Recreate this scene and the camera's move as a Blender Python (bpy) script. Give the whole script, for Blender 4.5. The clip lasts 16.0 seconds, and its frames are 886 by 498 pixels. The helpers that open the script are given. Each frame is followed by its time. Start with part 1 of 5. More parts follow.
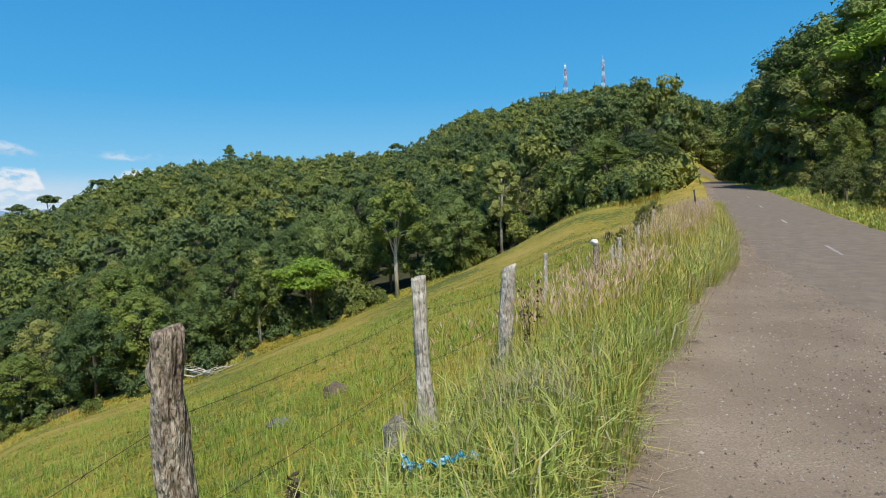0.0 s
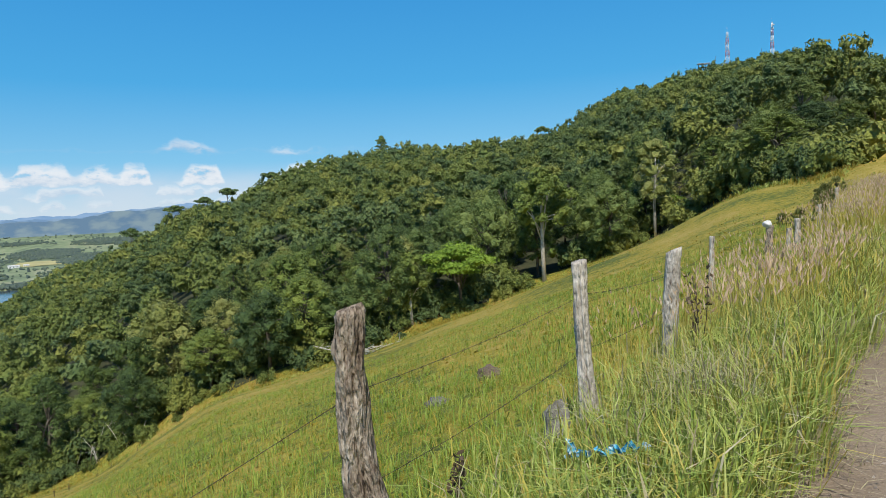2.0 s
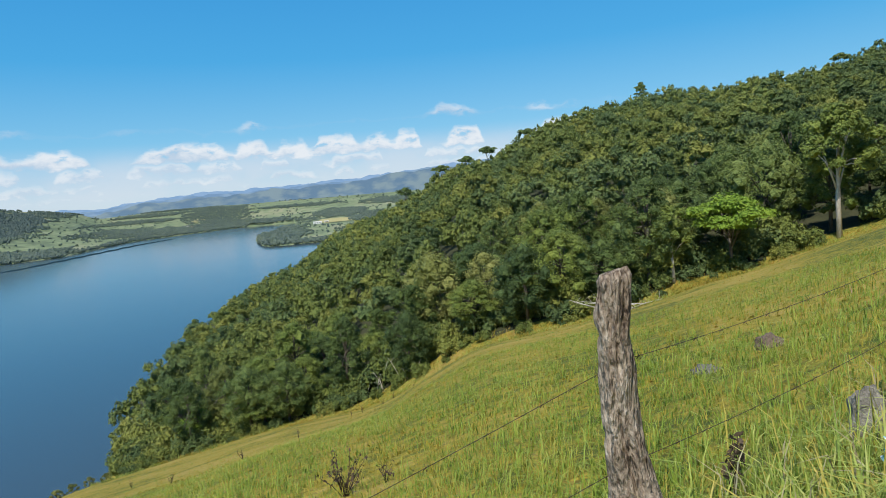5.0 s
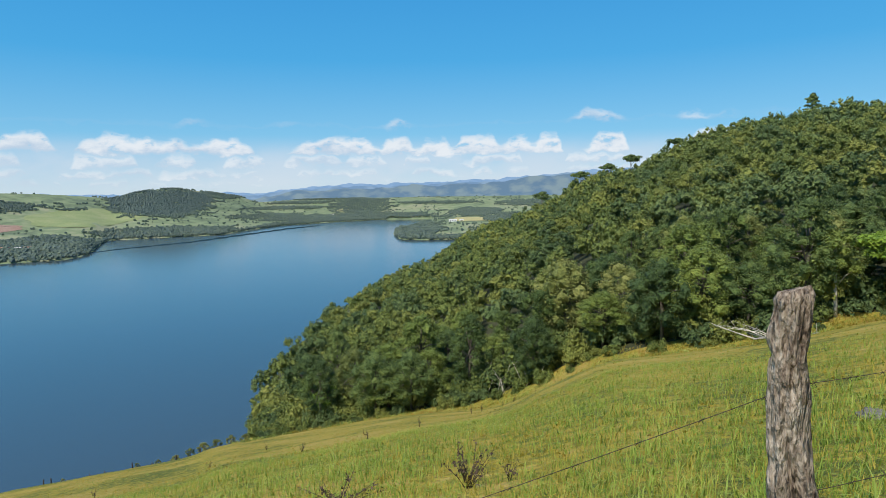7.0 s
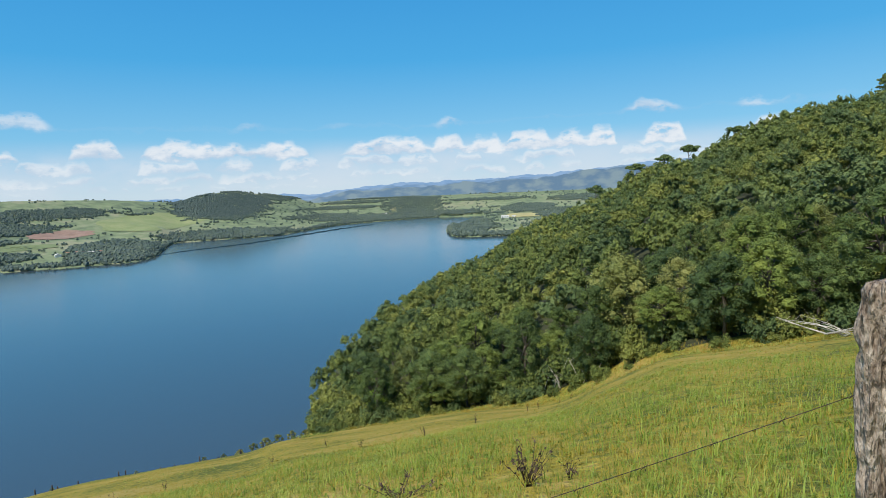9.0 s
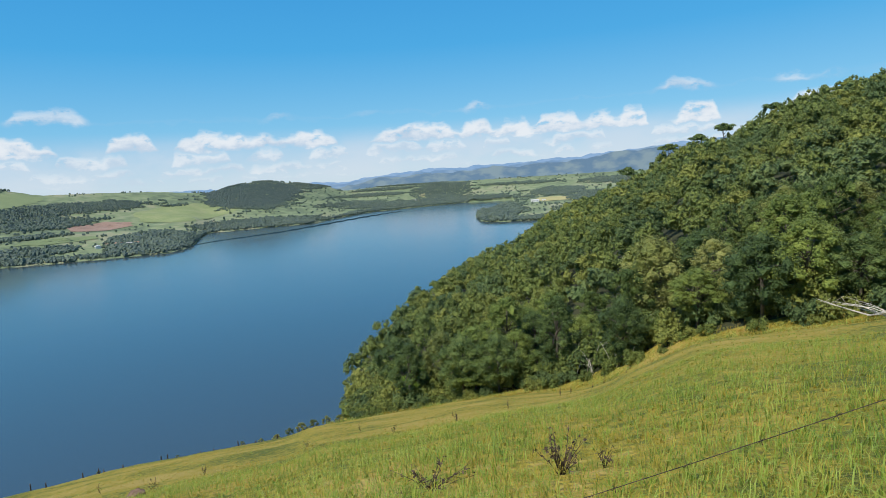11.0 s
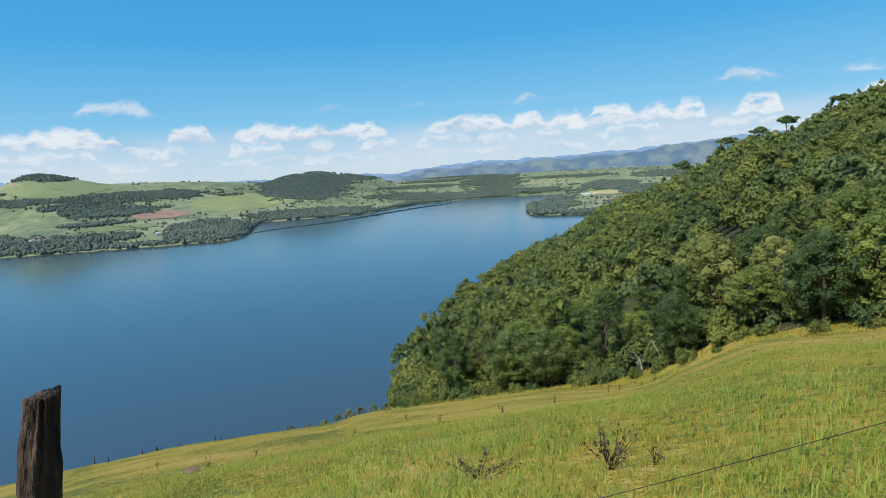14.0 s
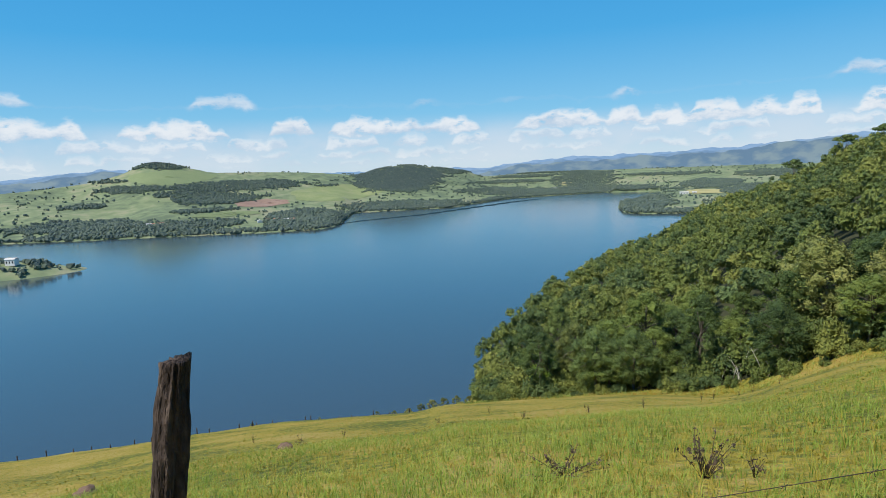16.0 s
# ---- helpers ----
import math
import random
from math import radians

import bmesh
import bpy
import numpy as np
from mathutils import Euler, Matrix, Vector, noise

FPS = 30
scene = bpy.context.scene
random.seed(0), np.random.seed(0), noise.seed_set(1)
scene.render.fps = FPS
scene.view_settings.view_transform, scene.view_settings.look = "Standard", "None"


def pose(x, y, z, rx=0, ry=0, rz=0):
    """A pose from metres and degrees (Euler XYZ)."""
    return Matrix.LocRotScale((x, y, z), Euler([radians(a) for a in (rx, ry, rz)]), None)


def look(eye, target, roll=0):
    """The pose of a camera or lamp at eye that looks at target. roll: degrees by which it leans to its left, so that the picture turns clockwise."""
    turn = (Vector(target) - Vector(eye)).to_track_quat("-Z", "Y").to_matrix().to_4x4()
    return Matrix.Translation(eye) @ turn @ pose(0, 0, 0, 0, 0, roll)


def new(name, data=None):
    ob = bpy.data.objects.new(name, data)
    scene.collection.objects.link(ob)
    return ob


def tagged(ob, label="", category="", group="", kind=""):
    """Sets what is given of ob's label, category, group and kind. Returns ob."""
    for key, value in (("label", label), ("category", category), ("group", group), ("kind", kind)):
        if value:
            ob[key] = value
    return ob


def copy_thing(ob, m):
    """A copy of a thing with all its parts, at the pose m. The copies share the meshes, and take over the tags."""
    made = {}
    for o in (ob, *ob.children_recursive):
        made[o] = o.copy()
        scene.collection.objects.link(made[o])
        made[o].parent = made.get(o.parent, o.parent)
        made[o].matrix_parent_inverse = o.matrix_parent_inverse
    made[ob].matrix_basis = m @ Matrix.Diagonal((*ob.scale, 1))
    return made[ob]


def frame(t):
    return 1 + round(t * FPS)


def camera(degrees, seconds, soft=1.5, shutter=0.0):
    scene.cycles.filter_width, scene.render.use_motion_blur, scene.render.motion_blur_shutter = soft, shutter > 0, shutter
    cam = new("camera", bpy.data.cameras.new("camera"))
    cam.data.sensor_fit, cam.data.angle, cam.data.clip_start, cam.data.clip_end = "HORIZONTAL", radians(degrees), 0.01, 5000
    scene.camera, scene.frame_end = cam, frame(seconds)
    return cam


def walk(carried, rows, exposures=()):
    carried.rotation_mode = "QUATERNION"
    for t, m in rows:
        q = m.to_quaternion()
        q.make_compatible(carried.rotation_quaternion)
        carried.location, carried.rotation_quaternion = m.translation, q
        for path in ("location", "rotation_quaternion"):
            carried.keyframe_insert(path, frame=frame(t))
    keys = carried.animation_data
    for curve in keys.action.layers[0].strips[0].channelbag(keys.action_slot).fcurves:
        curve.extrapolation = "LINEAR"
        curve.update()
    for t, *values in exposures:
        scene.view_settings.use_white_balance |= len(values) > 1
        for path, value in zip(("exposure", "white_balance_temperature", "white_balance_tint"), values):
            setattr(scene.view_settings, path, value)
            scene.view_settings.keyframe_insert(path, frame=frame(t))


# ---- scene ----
# ---- camera and its way: a slow turn by hand at the roadside ----
cam = camera(70.97, 16.0, soft=0.5)
K_ROWS = [
    (0.0, -0.000, 0.000, 1.800, 87.474, 1.564, 0.081),
    (0.5, -0.035, 0.016, 1.791, 87.467, 0.770, 4.487),
    (1.0, -0.060, 0.033, 1.789, 86.847, 1.609, 8.166),
    (1.5, -0.088, 0.033, 1.790, 86.465, 2.057, 10.820),
    (2.0, -0.111, 0.012, 1.793, 86.567, 2.558, 13.440),
    (2.5, -0.140, 0.028, 1.789, 86.274, 2.624, 15.424),
    (3.0, -0.165, 0.038, 1.787, 86.020, 2.710, 16.958),
    (3.5, -0.191, 0.043, 1.791, 86.040, 2.773, 19.182),
    (4.0, -0.213, 0.080, 1.798, 86.238, 4.945, 25.227),
    (4.5, -0.219, 0.146, 1.800, 85.609, 4.256, 31.214),
    (5.0, -0.203, 0.157, 1.806, 83.859, 4.625, 36.624),
    (5.2, -0.206, 0.160, 1.804, 83.444, 4.437, 38.231),
    (7.3, -0.263, -0.025, 1.781, 84.846, 1.008, 49.702),
    (7.5, -0.261, -0.038, 1.773, 84.955, 1.515, 49.531),
    (8.0, -0.298, -0.047, 1.772, 85.017, 1.798, 50.532),
    (8.5, -0.286, -0.086, 1.765, 84.827, 1.769, 51.265),
    (9.0, -0.320, 0.020, 1.775, 84.530, 2.426, 53.903),
    (9.5, -0.340, 0.060, 1.768, 84.012, 2.508, 56.410),
    (10.0, -0.370, 0.085, 1.783, 83.923, 3.434, 56.706),
    (12.5, -0.420, 0.100, 1.756, 83.028, 3.569, 56.341),
    (13.0, -0.430, 0.093, 1.749, 83.195, 3.393, 57.410),
    (13.5, -0.440, 0.086, 1.735, 82.982, 3.287, 59.223),
    (14.0, -0.434, 0.076, 1.734, 82.899, 3.151, 61.089),
    (14.5, -0.429, 0.032, 1.718, 82.370, 2.365, 63.944),
    (15.0, -0.432, 0.016, 1.723, 82.187, 2.483, 66.852),
    (15.5, -0.429, 0.002, 1.725, 82.517, 2.118, 67.875),
    (16.0, -0.417, -0.018, 1.721, 82.767, 2.159, 69.371),
]
walk(cam, [(t, pose(x, y, z, rx, ry, rz)) for t, x, y, z, rx, ry, rz in K_ROWS])

# ---- light: clear sky with low cumulus, sun high behind ----
SUN_AZ, SUN_EL = 191.0, 55.0     # degrees, counted to the left from +y
world = bpy.data.worlds.new("sky")
scene.world = world
world.use_nodes = True
wn, wl = world.node_tree.nodes, world.node_tree.links
wn.clear()
w_out = wn.new("ShaderNodeOutputWorld")
w_bg = wn.new("ShaderNodeBackground")
w_bg.inputs["Strength"].default_value = 0.12
sky = wn.new("ShaderNodeTexSky")
sky.sky_type = "NISHITA"
sky.sun_disc = False
sky.sun_elevation = radians(SUN_EL)
sky.sun_rotation = radians(-SUN_AZ)
sky.altitude = 400
sky.air_density, sky.dust_density, sky.ozone_density = 1.0, 0.15, 4.0
w_co = wn.new("ShaderNodeTexCoord")
w_sep = wn.new("ShaderNodeSeparateXYZ")
wl.new(w_co.outputs["Generated"], w_sep.inputs[0])
def w_node(kind, op=None, **values):
    q = wn.new(kind)
    if op:
        q.operation = op
    for k, v in values.items():
        q.inputs[int(k[1:])].default_value = v
    return q


# low cumulus in rows: azimuth and elevation in degrees, flat bases, heaped tops that change along the row
def w_op(op, *args):
    q = w_node("ShaderNodeMath", op)
    for i, v in enumerate(args):
        if isinstance(v, (int, float)):
            q.inputs[i].default_value = v
        else:
            wl.new(v, q.inputs[i])
    return q.outputs[0]


def w_smooth(value, low, high):
    q = wn.new("ShaderNodeMapRange")
    q.interpolation_type = "SMOOTHSTEP"
    q.inputs["From Min"].default_value, q.inputs["From Max"].default_value = low, high
    wl.new(value, q.inputs["Value"])
    return q.outputs[0]


w_az = w_op("MULTIPLY", w_op("ARCTAN2", w_op("MULTIPLY", w_sep.outputs["X"], -1.0), w_sep.outputs["Y"]), 57.2958)
w_el = w_op("MULTIPLY", w_op("ARCSINE", w_sep.outputs["Z"]), 57.2958)
w_flat = wn.new("ShaderNodeCombineXYZ")
wl.new(w_az, w_flat.inputs[0])
wl.new(w_op("MULTIPLY", w_el, 1.7), w_flat.inputs[1])
w_puff, w_wisp = wn.new("ShaderNodeTexNoise"), wn.new("ShaderNodeTexNoise")
w_puff.inputs["Scale"].default_value, w_puff.inputs["Detail"].default_value, w_puff.inputs["Roughness"].default_value = 0.62, 7.0, 0.58
w_wisp.inputs["Scale"].default_value, w_wisp.inputs["Detail"].default_value, w_wisp.inputs["Roughness"].default_value = 0.13, 4.0, 0.55
wl.new(w_flat.outputs[0], w_puff.inputs["Vector"])
wl.new(w_flat.outputs[0], w_wisp.inputs["Vector"])
w_swell = wn.new("ShaderNodeTexNoise")
w_swell.inputs["Scale"].default_value, w_swell.inputs["Detail"].default_value = 0.26, 2.0
wl.new(w_flat.outputs[0], w_swell.inputs["Vector"])
w_rag = w_op("ADD", w_op("SUBTRACT", w_puff.outputs["Fac"], 0.5), w_op("MULTIPLY", w_op("SUBTRACT", w_swell.outputs["Fac"], 0.5), 0.8))
# a thin white veil between and behind the heaps
cover = w_op("MULTIPLY", w_op("MULTIPLY", w_smooth(w_el, -0.5, 1.2), w_smooth(w_op("MULTIPLY", w_el, -1.0), -5.2, -2.6)), w_op("MULTIPLY_ADD", w_smooth(w_wisp.outputs["Fac"], 0.35, 0.62), 0.34, 0.20))
lit = w_op("MULTIPLY", cover, 0.45)
for base, height, freq, least, seed, dense in ((6.0, 1.0, 0.07, 0.50, 3.7, 0.60), (3.4, 1.6, 0.11, 0.34, 11.2, 0.82), (2.3, 1.2, 0.15, 0.33, 23.9, 0.66), (1.4, 0.9, 0.18, 0.34, 37.1, 0.62), (0.7, 0.7, 0.22, 0.36, 53.3, 0.50)):
    heap = wn.new("ShaderNodeTexNoise")
    heap.noise_dimensions = "1D"
    heap.inputs["Scale"].default_value, heap.inputs["Detail"].default_value, heap.inputs["Roughness"].default_value = 1.0, 1.6, 0.5
    wl.new(w_op("MULTIPLY_ADD", w_az, freq * 1.6, seed), heap.inputs["W"])
    tall = w_op("MULTIPLY", w_smooth(heap.outputs["Fac"], least, least + 0.22), height)
    up = w_op("SUBTRACT", w_op("MULTIPLY_ADD", w_rag, 1.45, w_el), base)
    body = w_op("MULTIPLY", w_smooth(up, -0.35, 0.30), w_smooth(w_op("SUBTRACT", tall, up), -0.12, 0.55))
    body = w_op("MULTIPLY", w_op("MULTIPLY", body, dense), w_smooth(w_puff.outputs["Fac"], 0.28, 0.46))
    shine = w_op("MULTIPLY", body, w_smooth(w_op("MULTIPLY_ADD", w_rag, 1.3, w_op("DIVIDE", up, w_op("ADD", tall, 0.3))), -0.2, 0.7))
    cover, lit = w_op("MAXIMUM", cover, body), w_op("MAXIMUM", lit, shine)
# the clear sky, evened out by a plain gradient from the pale horizon to the deep blue overhead
w_grad = wn.new("ShaderNodeValToRGB")
tones = ((0.0, (4.5, 5.9, 7.0)), (0.045, (2.9, 5.0, 6.9)), (0.09, (1.45, 4.4, 6.9)), (0.20, (0.34, 3.3, 6.6)), (0.42, (0.12, 2.25, 5.9)), (0.80, (0.12, 1.1, 3.6)))
for pos, col in tones[1:-1]:
    w_grad.color_ramp.elements.new(pos)
for el, (pos, col) in zip(w_grad.color_ramp.elements, tones):
    el.position, el.color = pos, (*col, 1)
wl.new(w_sep.outputs["Z"], w_grad.inputs[0])
w_hue = wn.new("ShaderNodeMix")
w_hue.data_type = "RGBA"
w_hue.inputs["Factor"].default_value = 0.82
wl.new(sky.outputs[0], w_hue.inputs["A"])
wl.new(w_grad.outputs[0], w_hue.inputs["B"])
w_mix = wn.new("ShaderNodeMix")
w_mix.data_type = "RGBA"
# sunlit tops and bluish undersides
w_white = wn.new("ShaderNodeMix")
w_white.data_type = "RGBA"
w_white.inputs["A"].default_value, w_white.inputs["B"].default_value = (4.5, 5.3, 6.4, 1), (7.6, 7.6, 7.7, 1)
wl.new(w_op("DIVIDE", lit, w_op("ADD", cover, 0.05)), w_white.inputs["Factor"])
wl.new(w_white.outputs["Result"], w_mix.inputs["B"])
wl.new(cover, w_mix.inputs["Factor"])
wl.new(w_hue.outputs["Result"], w_mix.inputs["A"])
wl.new(w_mix.outputs["Result"], w_bg.inputs["Color"])
wl.new(w_bg.outputs[0], w_out.inputs[0])

sun_data = bpy.data.lights.new("sun", "SUN")
sun_data.energy = 5.0
sun_data.angle = radians(0.53)
sun_data.color = (1.0, 0.95, 0.86)
sun = new("sun", sun_data)
a, b = radians(SUN_AZ), radians(SUN_EL)
sun.matrix_world = look((-math.sin(a) * math.cos(b) * 50, math.cos(a) * math.cos(b) * 50, math.sin(b) * 50), (0, 0, 0))
scene.view_settings.exposure = 0.0

# ---- materials ----
def mat(name, colors, scale=1.0, detail_scale=8.0, rough=0.85, bump=0.3, bump_scale=20.0, metal=0.0, spec=0.3,
        per_object=0.0, per_island=0.0, translucent=0.0, contrast=(0.35, 0.65), stretch=(1, 1, 1), bump_dist=0.02, coords="Object"):
    """A surface whose colours run through a list by noise of two sizes, with relief, and with differences from piece to piece."""
    m = bpy.data.materials.new(name)
    m.use_nodes = True
    n, l = m.node_tree.nodes, m.node_tree.links
    p = n["Principled BSDF"]
    tc = n.new("ShaderNodeTexCoord")
    mp = n.new("ShaderNodeMapping")
    mp.inputs["Scale"].default_value = stretch
    if coords == "World":
        geo0 = n.new("ShaderNodeNewGeometry")
        l.new(geo0.outputs["Position"], mp.inputs["Vector"])
    else:
        l.new(tc.outputs["Object"], mp.inputs["Vector"])
    n1, n2 = n.new("ShaderNodeTexNoise"), n.new("ShaderNodeTexNoise")
    n1.inputs["Scale"].default_value, n1.inputs["Detail"].default_value = scale, 6
    n2.inputs["Scale"].default_value, n2.inputs["Detail"].default_value = detail_scale, 5
    l.new(mp.outputs[0], n1.inputs["Vector"])
    l.new(mp.outputs[0], n2.inputs["Vector"])
    mx = n.new("ShaderNodeMath")
    mx.operation = "MULTIPLY_ADD"
    mx.inputs[1].default_value = 0.45
    l.new(n2.outputs["Fac"], mx.inputs[0])
    m2 = n.new("ShaderNodeMath")
    m2.operation = "MULTIPLY"
    m2.inputs[1].default_value = 0.55
    l.new(n1.outputs["Fac"], m2.inputs[0])
    l.new(m2.outputs[0], mx.inputs[2])
    last = mx.outputs[0]
    for amount, node, out in ((per_object, "ShaderNodeObjectInfo", "Random"), (per_island, "ShaderNodeNewGeometry", "Random Per Island")):
        if amount:
            src = n.new(node)
            q = n.new("ShaderNodeMath")
            q.operation = "MULTIPLY_ADD"
            q.inputs[1].default_value = amount
            l.new(src.outputs[out], q.inputs[0])
            q2 = n.new("ShaderNodeMath")
            q2.operation = "SUBTRACT"
            q2.inputs[1].default_value = amount / 2
            l.new(last, q2.inputs[0])
            l.new(q2.outputs[0], q.inputs[2])
            last = q.outputs[0]
    ramp = n.new("ShaderNodeValToRGB")
    els = ramp.color_ramp.elements
    k = len(colors)
    els[0].position, els[1].position = contrast
    els[0].color, els[1].color = (*colors[0], 1), (*colors[-1], 1)
    for i in range(1, k - 1):
        q = els.new(contrast[0] + (contrast[1] - contrast[0]) * i / (k - 1))
        q.color = (*colors[i], 1)
    l.new(last, ramp.inputs[0])
    l.new(ramp.outputs[0], p.inputs["Base Color"])
    p.inputs["Roughness"].default_value = rough
    p.inputs["Metallic"].default_value = metal
    p.inputs["Specular IOR Level"].default_value = spec
    if bump:
        n3 = n.new("ShaderNodeTexNoise")
        n3.inputs["Scale"].default_value, n3.inputs["Detail"].default_value = bump_scale, 4
        l.new(mp.outputs[0], n3.inputs["Vector"])
        bp = n.new("ShaderNodeBump")
        bp.inputs["Strength"].default_value = bump
        bp.inputs["Distance"].default_value = bump_dist
        l.new(n3.outputs["Fac"], bp.inputs["Height"])
        l.new(bp.outputs[0], p.inputs["Normal"])
    if translucent:
        tr = n.new("ShaderNodeBsdfTranslucent")
        l.new(ramp.outputs[0], tr.inputs["Color"])
        ms = n.new("ShaderNodeMixShader")
        ms.inputs[0].default_value = translucent
        l.new(p.outputs[0], ms.inputs[1])
        l.new(tr.outputs[0], ms.inputs[2])
        l.new(ms.outputs[0], n["Material Output"].inputs["Surface"])
    return m


def leaf_mat(name, dark, mid, light, coords="World", scale=0.12, fine=1.1, translucent=0.09):
    near = coords == "Object"
    return mat(name, [dark, mid, light], scale, fine, 0.6, 1.0, 5.0 if near else 2.2, per_object=0.42 if near else 0, per_island=0.28, translucent=translucent, contrast=(0.24, 0.76), coords=coords, bump_dist=0.30 if near else 0.8)


M_LEAF = leaf_mat("leaf", (0.066, 0.106, 0.025), (0.161, 0.217, 0.042), (0.274, 0.328, 0.065), "Object")
M_LEAF_DEEP = leaf_mat("leaf_deep", (0.049, 0.085, 0.025), (0.111, 0.165, 0.042), (0.200, 0.251, 0.064), "Object")
M_LEAF_LIGHT = leaf_mat("leaf_light", (0.111, 0.197, 0.020), (0.192, 0.305, 0.031), (0.272, 0.385, 0.045), "Object")
M_LEAF_OLIVE = leaf_mat("leaf_olive", (0.116, 0.143, 0.035), (0.209, 0.233, 0.055), (0.302, 0.306, 0.086), "Object")
M_FAR_LEAF = leaf_mat("forest_leaf", (0.065, 0.101, 0.026), (0.158, 0.201, 0.043), (0.272, 0.302, 0.067), scale=0.03, fine=0.1)
M_FAR_DEEP = leaf_mat("forest_leaf_deep", (0.049, 0.086, 0.032), (0.112, 0.164, 0.050), (0.200, 0.250, 0.077), scale=0.03, fine=0.1)
M_FAR_OLIVE = leaf_mat("forest_leaf_olive", (0.122, 0.149, 0.033), (0.232, 0.257, 0.052), (0.342, 0.345, 0.082), scale=0.03, fine=0.1)
M_BARK = mat("bark", [(0.06, 0.05, 0.04), (0.13, 0.11, 0.085), (0.22, 0.19, 0.15)], 1.5, 9, 0.9, 0.5, 14, stretch=(1, 1, 0.25))
M_PALE_BARK = mat("pale_bark", [(0.30, 0.27, 0.22), (0.52, 0.48, 0.41), (0.66, 0.62, 0.55)], 1.2, 8, 0.85, 0.4, 14, stretch=(1, 1, 0.3))
M_GROUND = mat("soil_and_turf", [(0.109, 0.130, 0.020), (0.221, 0.205, 0.026), (0.307, 0.250, 0.033), (0.359, 0.271, 0.045), (0.406, 0.301, 0.078)], 0.13, 2.6, 0.95, 1.0, 8, bump_dist=0.16, contrast=(0.40, 0.60), coords="World")
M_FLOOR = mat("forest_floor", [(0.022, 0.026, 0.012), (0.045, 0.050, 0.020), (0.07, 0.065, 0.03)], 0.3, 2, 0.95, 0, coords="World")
# pasture beyond the lake, its greens paled and blued to imitate haze
M_HAZY_FIELDS = mat("hazy_far_fields", [(0.115, 0.150, 0.085), (0.160, 0.205, 0.105), (0.205, 0.245, 0.125), (0.265, 0.270, 0.160)], 0.0042, 0.035, 0.95, 0, contrast=(0.41, 0.60), coords="World")
M_ASPHALT = mat("asphalt", [(0.134, 0.107, 0.078), (0.185, 0.149, 0.110), (0.242, 0.196, 0.144)], 4, 80, 0.9, 0.35, 120, coords="World", bump_dist=0.01, contrast=(0.30, 0.70))
M_GRAVEL = mat("gravel", [(0.150, 0.111, 0.078), (0.200, 0.152, 0.107), (0.236, 0.184, 0.130), (0.315, 0.252, 0.184)], 0.8, 60, 0.95, 0.6, 60, coords="World", bump_dist=0.022, contrast=(0.34, 0.66))
M_STONE = mat("loose_stone", [(0.085, 0.068, 0.056), (0.20, 0.165, 0.135), (0.40, 0.35, 0.295)], 3, 20, 0.9, 0, per_island=0.6, contrast=(0.2, 0.8))
M_BLADE = mat("grass_blade", [(0.167, 0.259, 0.047), (0.347, 0.415, 0.081), (0.559, 0.553, 0.191)], 0.22, 1.1, 0.5, 0, per_island=0.36, translucent=0.26, contrast=(0.2, 0.8), coords="World")
M_BLADE_OLD = mat("grass_blade_old", [(0.326, 0.292, 0.048), (0.483, 0.405, 0.077), (0.631, 0.512, 0.178)], 0.22, 1.1, 0.6, 0, per_island=0.34, translucent=0.26, contrast=(0.2, 0.8), coords="World")
M_BLADE_SLOPE = mat("grass_blade_slope", [(0.145, 0.154, 0.022), (0.288, 0.246, 0.031), (0.384, 0.294, 0.040), (0.432, 0.306, 0.065), (0.480, 0.338, 0.115)], 0.13, 2.6, 0.7, 0, per_island=0.16, translucent=0.4, contrast=(0.36, 0.64), coords="World")
M_FIELD_BLADE = mat("pasture_blade", [(0.120, 0.215, 0.028), (0.265, 0.345, 0.046), (0.440, 0.450, 0.100)], 0.22, 1.1, 0.5, 0, per_island=0.36, translucent=0.26, contrast=(0.2, 0.8), coords="World")
M_FIELD_BLADE_OLD = mat("ripe_pasture_blade", [(0.260, 0.235, 0.030), (0.390, 0.325, 0.044), (0.510, 0.410, 0.095)], 0.22, 1.1, 0.6, 0, per_island=0.34, translucent=0.26, contrast=(0.2, 0.8), coords="World")
M_DRY = mat("dry_grass", [(0.30, 0.25, 0.13), (0.44, 0.38, 0.22), (0.58, 0.52, 0.36)], 0.4, 2, 0.7, 0, per_island=0.4, translucent=0.25, contrast=(0.2, 0.8), coords="World")
M_PINK = mat("seed_head", [(0.52, 0.36, 0.23), (0.64, 0.47, 0.32), (0.76, 0.61, 0.45)], 0.5, 2, 0.8, 0, per_island=0.5, translucent=0.3, contrast=(0.2, 0.8), coords="World")
M_WEED = mat("withered_weed", [(0.045, 0.032, 0.022), (0.10, 0.07, 0.045), (0.18, 0.13, 0.085)], 4, 12, 0.9, 0, per_island=0.4)
M_POST = mat("weathered_wood", [(0.045, 0.030, 0.020), (0.200, 0.150, 0.108), (0.320, 0.260, 0.195), (0.42, 0.355, 0.28), (0.58, 0.51, 0.42)], 12, 70, 0.95, 1.0, 42, stretch=(1, 1, 0.35), bump_dist=0.06, contrast=(0.35, 0.66))
M_POST_PALE = mat("bleached_wood", [(0.11, 0.085, 0.065), (0.40, 0.355, 0.295), (0.53, 0.48, 0.41), (0.70, 0.65, 0.57)], 9, 44, 0.95, 1.0, 40, stretch=(1, 1, 0.4), bump_dist=0.04)
